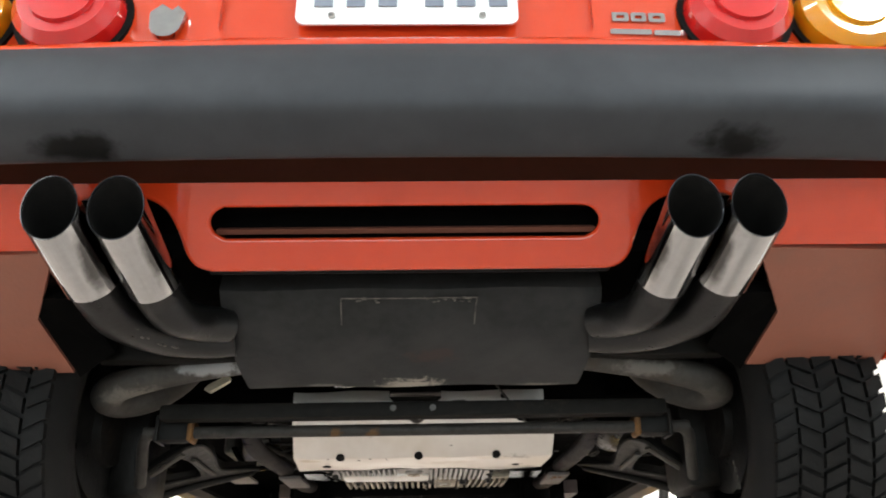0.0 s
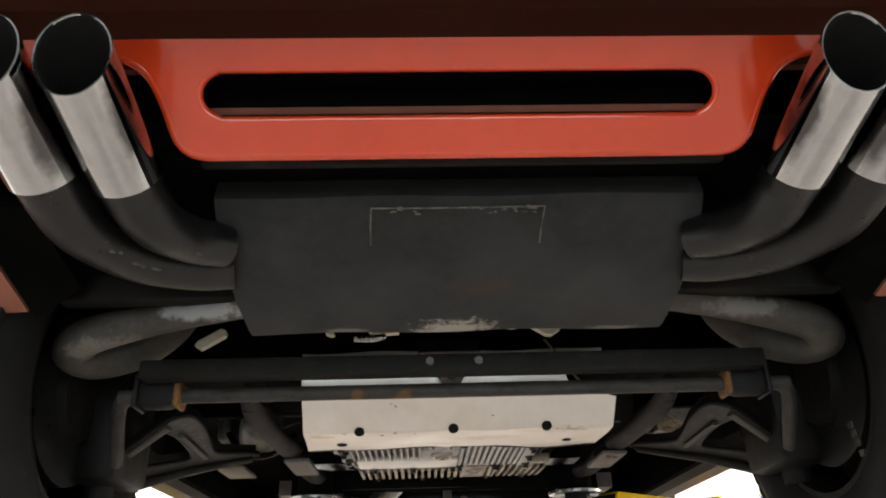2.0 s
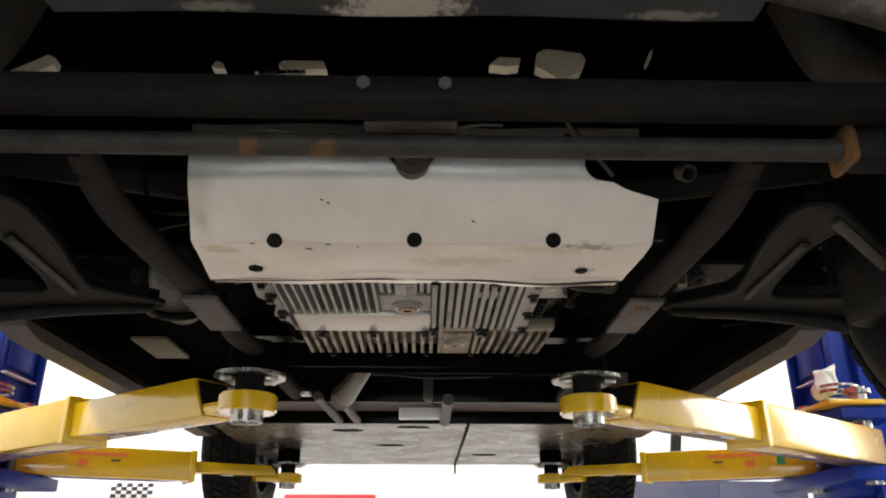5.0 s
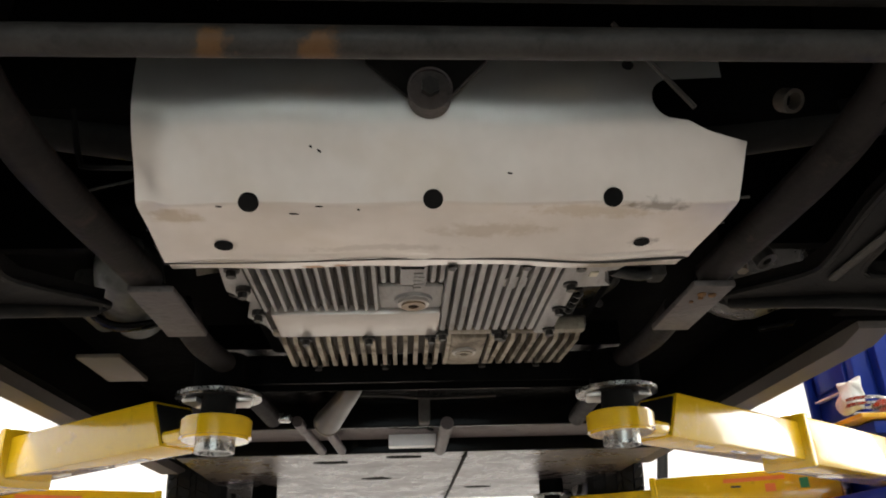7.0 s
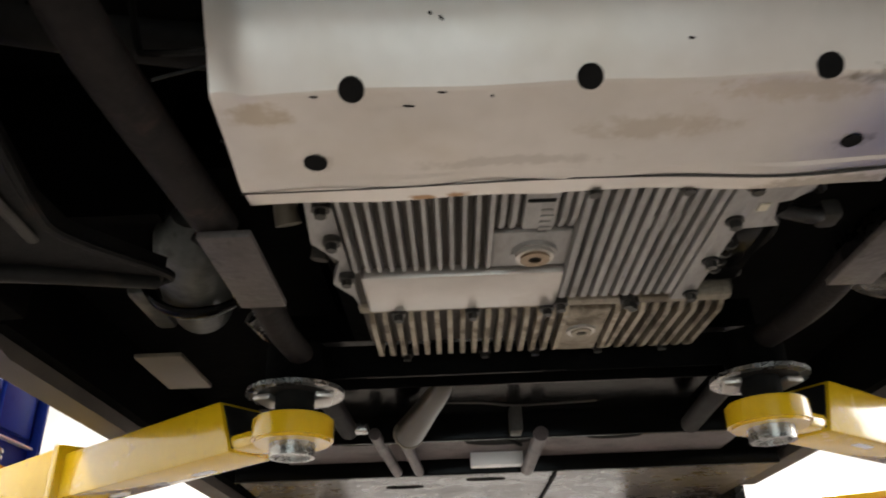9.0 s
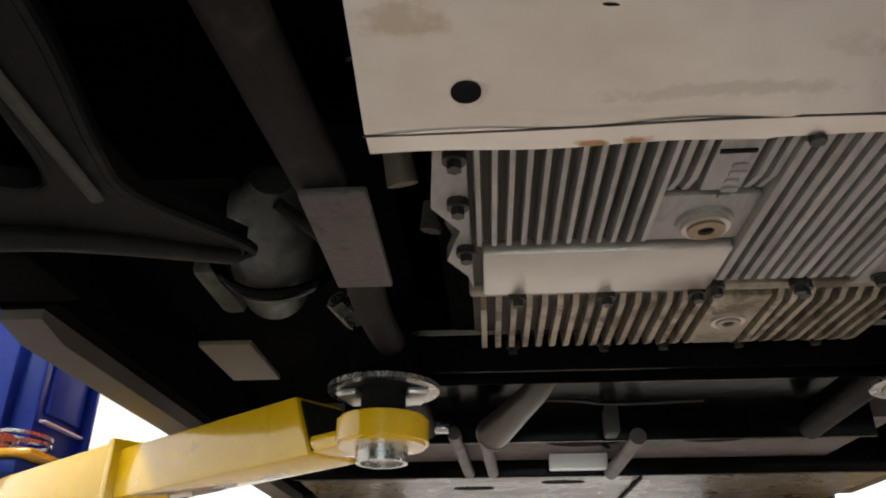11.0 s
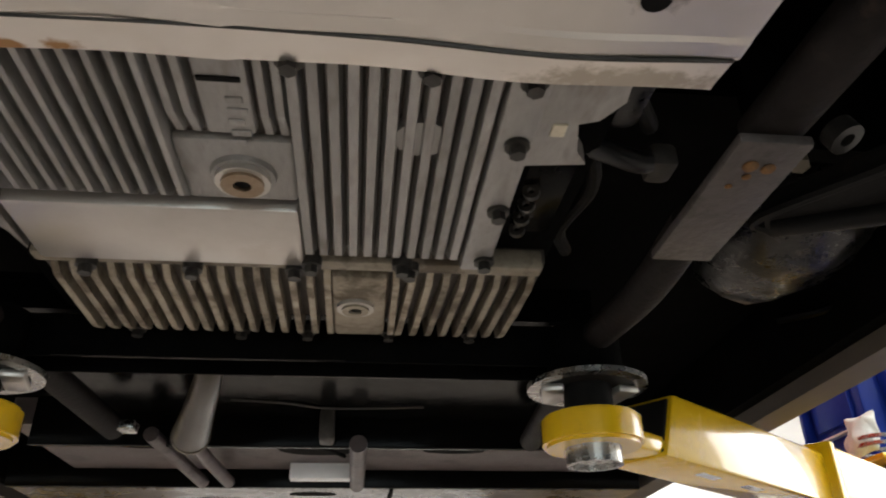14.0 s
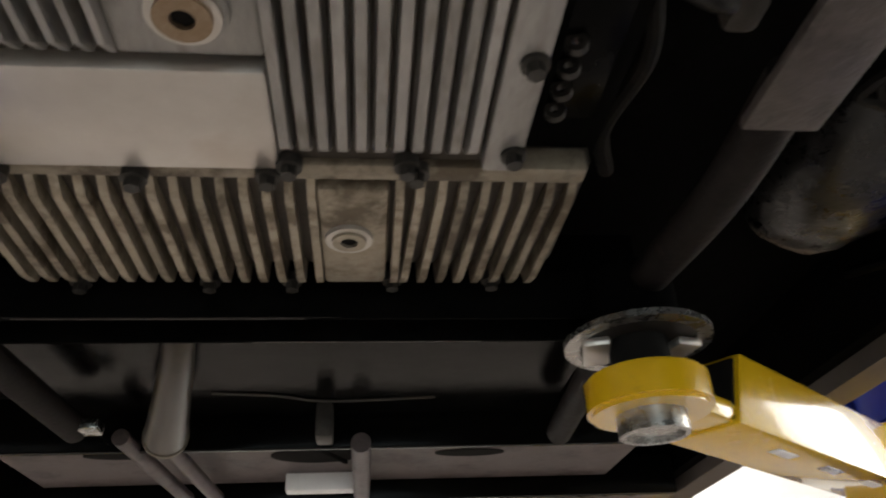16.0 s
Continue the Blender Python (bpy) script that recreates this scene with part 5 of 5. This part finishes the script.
def lift_arm(col, pad, root, split, label, w=0.040, z0=1.580, z1=1.660, start=0.105, outer=(0.051, 1.570, 1.672)):
    m, length = arm_frame(pad, root, 0)
    arm = part("swing_arm", box(bm_new(), (split, -outer[0], outer[1]), (length, outer[0], outer[2]), 0.008, m), YELLOW, col, label)
    part("arm_collar", box(bm_new(), (split - 0.010, -outer[0] - 0.004, outer[1] - 0.004), (split + 0.012, outer[0] + 0.004, outer[2] + 0.004), 0.005, m), YELLOW, arm)
    b = bm_new()
    box(b, (start, -w, z0), (split + 0.1, w, z1), 0.006, m)
    inv = m.inverted()
    for v in b.verts:
        q = inv @ v.co
        if q.x < start + 0.02:
            v.co = m @ Vector((q.x + 0.035 * (q.z - z0) / (z1 - z0) - 0.02, q.y, q.z))
    part("inner_arm", b, YELLOW, arm)
    b = bm_new()
    box(b, (start - 0.004, -w + 0.006, z0 + 0.006), (start + 0.03, w - 0.006, z1 - 0.006), 0.002, m)
    for v in b.verts:
        q = inv @ v.co
        v.co = m @ Vector((q.x + 0.035 * (q.z - z0) / (z1 - z0) - 0.02, q.y, q.z))
    part("arm_mouth", b, SOOT, arm, "dark open end of the hollow arm")
    b = bm_new()
    c = Vector((pad[0], pad[1], 0))
    rod(b, c + Vector((0, 0, 1.582)), c + Vector((0, 0, 1.616)), 0.055, seg=48)
    bmesh.ops.bevel(b, geom=[e for e in b.edges if len(e.link_faces) == 2 and e.calc_face_angle(0) > 1.0], offset=0.004, segments=2, affect="EDGES")
    box(b, (0.03, -0.034, 1.584), (0.13, 0.034, 1.606), 0.006, m)
    part("arm_head", b, YELLOW, arm)
    b = ring(bm_new(), c + Vector((0, 0, 1.564)), (0, 0, 1), 0.0305, 0.025, 0.019, 6 * 5)
    rod(b, c + Vector((0, 0, 1.568)), c + Vector((0, 0, 1.584)), 0.026, seg=24)
    part("pad_nut", b, STEEL, arm, "plain steel nut under the pad")
    part("pad_stem", rod(bm_new(), c + Vector((0, 0, 1.614)), c + Vector((0, 0, 1.654)), 0.027, seg=24), SOOT, arm)
    b = ring(bm_new(), c + Vector((0, 0, 1.648)), (0, 0, 1), 0.067, 0.053, 0.006, 48)
    padp = part("lift_pad", b, STEEL, arm, "scratched steel lifting pad ring")
    part("pad_plate", rod(bm_new(), c + Vector((0, 0, 1.6505)), c + Vector((0, 0, 1.655)), 0.0525, seg=40), BOLT, padp)
    for k in (0.25, 2.9):
        part("pad_weld", box(bm_new(), (0.026, -0.026, 1.641), (0.051, 0.026, 1.6502), 0.003, Matrix.Translation(c) @ Matrix.Rotation(k, 4, "Z")), PLATE_ALU, padp, "pale worn metal lug")
    part("pad_rubber", rod(bm_new(), c + Vector((0, 0, 1.653)), c + Vector((0, 0, 1.716)), 0.042, seg=32), VOID, padp)
    for k in range(4):
        x = 0.2 + 0.12 * k
        if x < split - 0.05:
            part("stop_slot", box(bm_new(), (x, -0.022, z0 - 0.0015), (x + 0.045, -0.010, z0 + 0.001), 0.0005, m), STEEL if k % 2 else PLATE_WHITE, arm)
    return arm, m, length


for s in SIDES:
    col = empty("lift_column", (s * 1.52, 3.34, 0.0), "blue steel lift column with yellow swing arms", "vehicle lift", "lift columns")
    b = bm_new()
    box(b, (min(s * 1.40, s * 1.70), 3.16, 0.0), (max(s * 1.40, s * 1.70), 3.20, 3.6), 0.006)
    box(b, (min(s * 1.40, s * 1.70), 3.48, 0.0), (max(s * 1.40, s * 1.70), 3.52, 3.6), 0.006)
    box(b, (min(s * 1.66, s * 1.70), 3.18, 0.0), (max(s * 1.66, s * 1.70), 3.50, 3.6), 0.004)
    part("post", b, BLUE, col, "tall blue folded steel post")
    part("base_plate", box(bm_new(), (min(s * 1.35, s * 1.78), 3.04, 0.0), (max(s * 1.35, s * 1.78), 3.64, 0.02), 0.003), BLUE, col)
    car_b = bm_new()
    box(car_b, (min(s * 1.34, s * 1.62), 3.20, 1.50), (max(s * 1.34, s * 1.62), 3.48, 2.3), 0.01)
    box(car_b, (min(s * 1.22, s * 1.40), 2.98, 1.70), (max(s * 1.22, s * 1.40), 3.50, 1.735), 0.006)
    box(car_b, (min(s * 1.22, s * 1.40), 2.98, 1.53), (max(s * 1.22, s * 1.40), 3.50, 1.57), 0.006)
    carriage = part("carriage", car_b, BLUE, col, "blue sliding carriage")
    part("panel", box(bm_new(), (min(s * 1.328, s * 1.342), 3.235, 1.90), (max(s * 1.328, s * 1.342), 3.40, 2.28), 0.004), BLUE, carriage)
    part("edge_strip", box(bm_new(), (min(s * 1.322, s * 1.345), 3.22, 1.874), (max(s * 1.322, s * 1.345), 3.42, 1.880), 0.001), PLATE_WHITE, carriage)
    part("rib", box(bm_new(), (min(s * 1.31, s * 1.345), 3.425, 1.60), (max(s * 1.31, s * 1.345), 3.44, 2.28), 0.003), BLUE, carriage)
    for k in range(2):
        part("safety_cable", ring(bm_new(), (s * 1.30, 3.12, 1.792 + 0.016 * k), (0.08, 0.05, 1), 0.062, 0.055, 0.008, 28), STEEL, carriage)
    part("gear_plate", box(bm_new(), (min(s * 1.18, s * 1.36), 2.96, 1.738), (max(s * 1.18, s * 1.36), 3.16, 1.752), 0.004), YELLOW, carriage)
    for y in (3.04, 3.36):
        part("arm_pin", rod(bm_new(), (s * 1.31, y, 1.52), (s * 1.31, y, 1.80), 0.026, seg=20), STEEL, carriage)
    arm, m, length = lift_arm(col, (0.330, 2.262) if s > 0 else (-0.317, 2.250), (s * 1.31, 3.04), 0.58, "yellow painted rear swing arm")
    part("lock_ring", ring(bm_new(), (s * 1.31, 3.04, 1.78), (0, 0, 1), 0.04, 0.034, 0.012, 24), STEEL, carriage)
    arm, m, length = lift_arm(col, (s * 0.50, 3.78), (s * 1.31, 3.36), 0.36, "yellow painted front swing arm", 0.03, 1.602, 1.642, 0.06, (0.055, 1.572, 1.672))
    for x0, x1, z0, z1, mt in ((0.58, 0.76, 1.640, 1.652, ORANGE), (0.60, 0.63, 1.624, 1.630, INK), (0.70, 0.73, 1.606, 1.630, ORANGE)):
        part("warning_bar", box(bm_new(), (x0, 0.0545 if s < 0 else -0.0565, z0), (x1, 0.0565 if s < 0 else -0.0545, z1), 0, m), mt, arm)

# ---- far end of the workshop ----
banner = empty("checkered_banner", (-3.0, 9.9, 1.97), "black and white checkered banner on the wall", "banner")
part("cloth", box(bm_new(), (-3.6, 9.96, 1.93), (-2.85, 9.97, 2.09), 0.002), PLATE_WHITE, banner)
for i in range(8):
    for j in range(4):
        if (i + j) % 2 == 0:
            part("square", box(bm_new(), (-3.6 + 0.06 * i, 9.952, 1.93 + 0.04 * j), (-3.54 + 0.06 * i, 9.958, 1.97 + 0.04 * j)), INK, banner)
shelf = empty("tool_cabinet", (-3.7, 9.6, 0.0), "tall dark blue tool cabinet against the wall", "cabinet")
part("body", box(bm_new(), (-4.9, 9.4, 0.0), (-2.9, 9.9, 1.88), 0.01), NAVY, shelf)
for i in range(2):
    part("door", box(bm_new(), (-4.88 + i, 9.38, 0.1), (-3.92 + i, 9.398, 1.85), 0.006), NAVY, shelf)
sign = empty("red_sign_board", (-1.0, 9.95, 1.8), "long red sign board on the wall", "sign")
part("board", box(bm_new(), (-1.6, 9.94, 1.7), (-0.55, 9.98, 1.97), 0.004), SIGN_RED, sign)
rack = empty("dark_cabinet", (3.9, 9.6, 0.0), "tall dark cabinet against the wall", "cabinet")
part("body", box(bm_new(), (2.2, 9.3, 0.0), (4.2, 9.9, 2.07), 0.01), NAVY, rack)
for i in range(2):
    part("door", box(bm_new(), (2.22 + i, 9.28, 0.1), (3.18 + i, 9.298, 2.04), 0.006), NAVY, rack)
hook_ob = empty("wall_pipe", (3.0, 9.95, 2.3), "short dark pipe on the wall", "pipe")
part("tube", rod(bm_new(), (2.98, 9.93, 2.3), (3.05, 9.93, 2.78), 0.06, seg=16), RUBBER, hook_ob)
for i, z in enumerate((1.575, 1.59, 1.605, 1.618)):
    part("sidewall_mark", box(bm_new(), (0.578, 1.392 + 0.004 * i, z), (0.5795, 1.404 + 0.004 * i, z + 0.009), 0, None), PIPE_PALE, car, "pale mark on the tyre wall")
for x0, x1, z0, mt in ((0.80, 0.825, 1.61, GREEN),):
    part("tag", box(bm_new(), (x0, -0.0565, z0), (x1, -0.0545, z0 + 0.03), 0, m), mt, arm)
rag = bm_new()
bmesh.ops.create_icosphere(rag, subdivisions=4, radius=1.0, matrix=Matrix.Translation((1.275, 3.14, 1.835)) @ pose(0, 0, 0, 0, 25, 0) @ Matrix.Diagonal((0.035, 0.042, 0.062, 1)))
for v in rag.verts:
    v.co += 0.022 * noise.noise_vector(v.co * 22)
tagged(link("rag", rag, RAG, 25), "crumpled pale rag resting on the lift carriage", "rag")
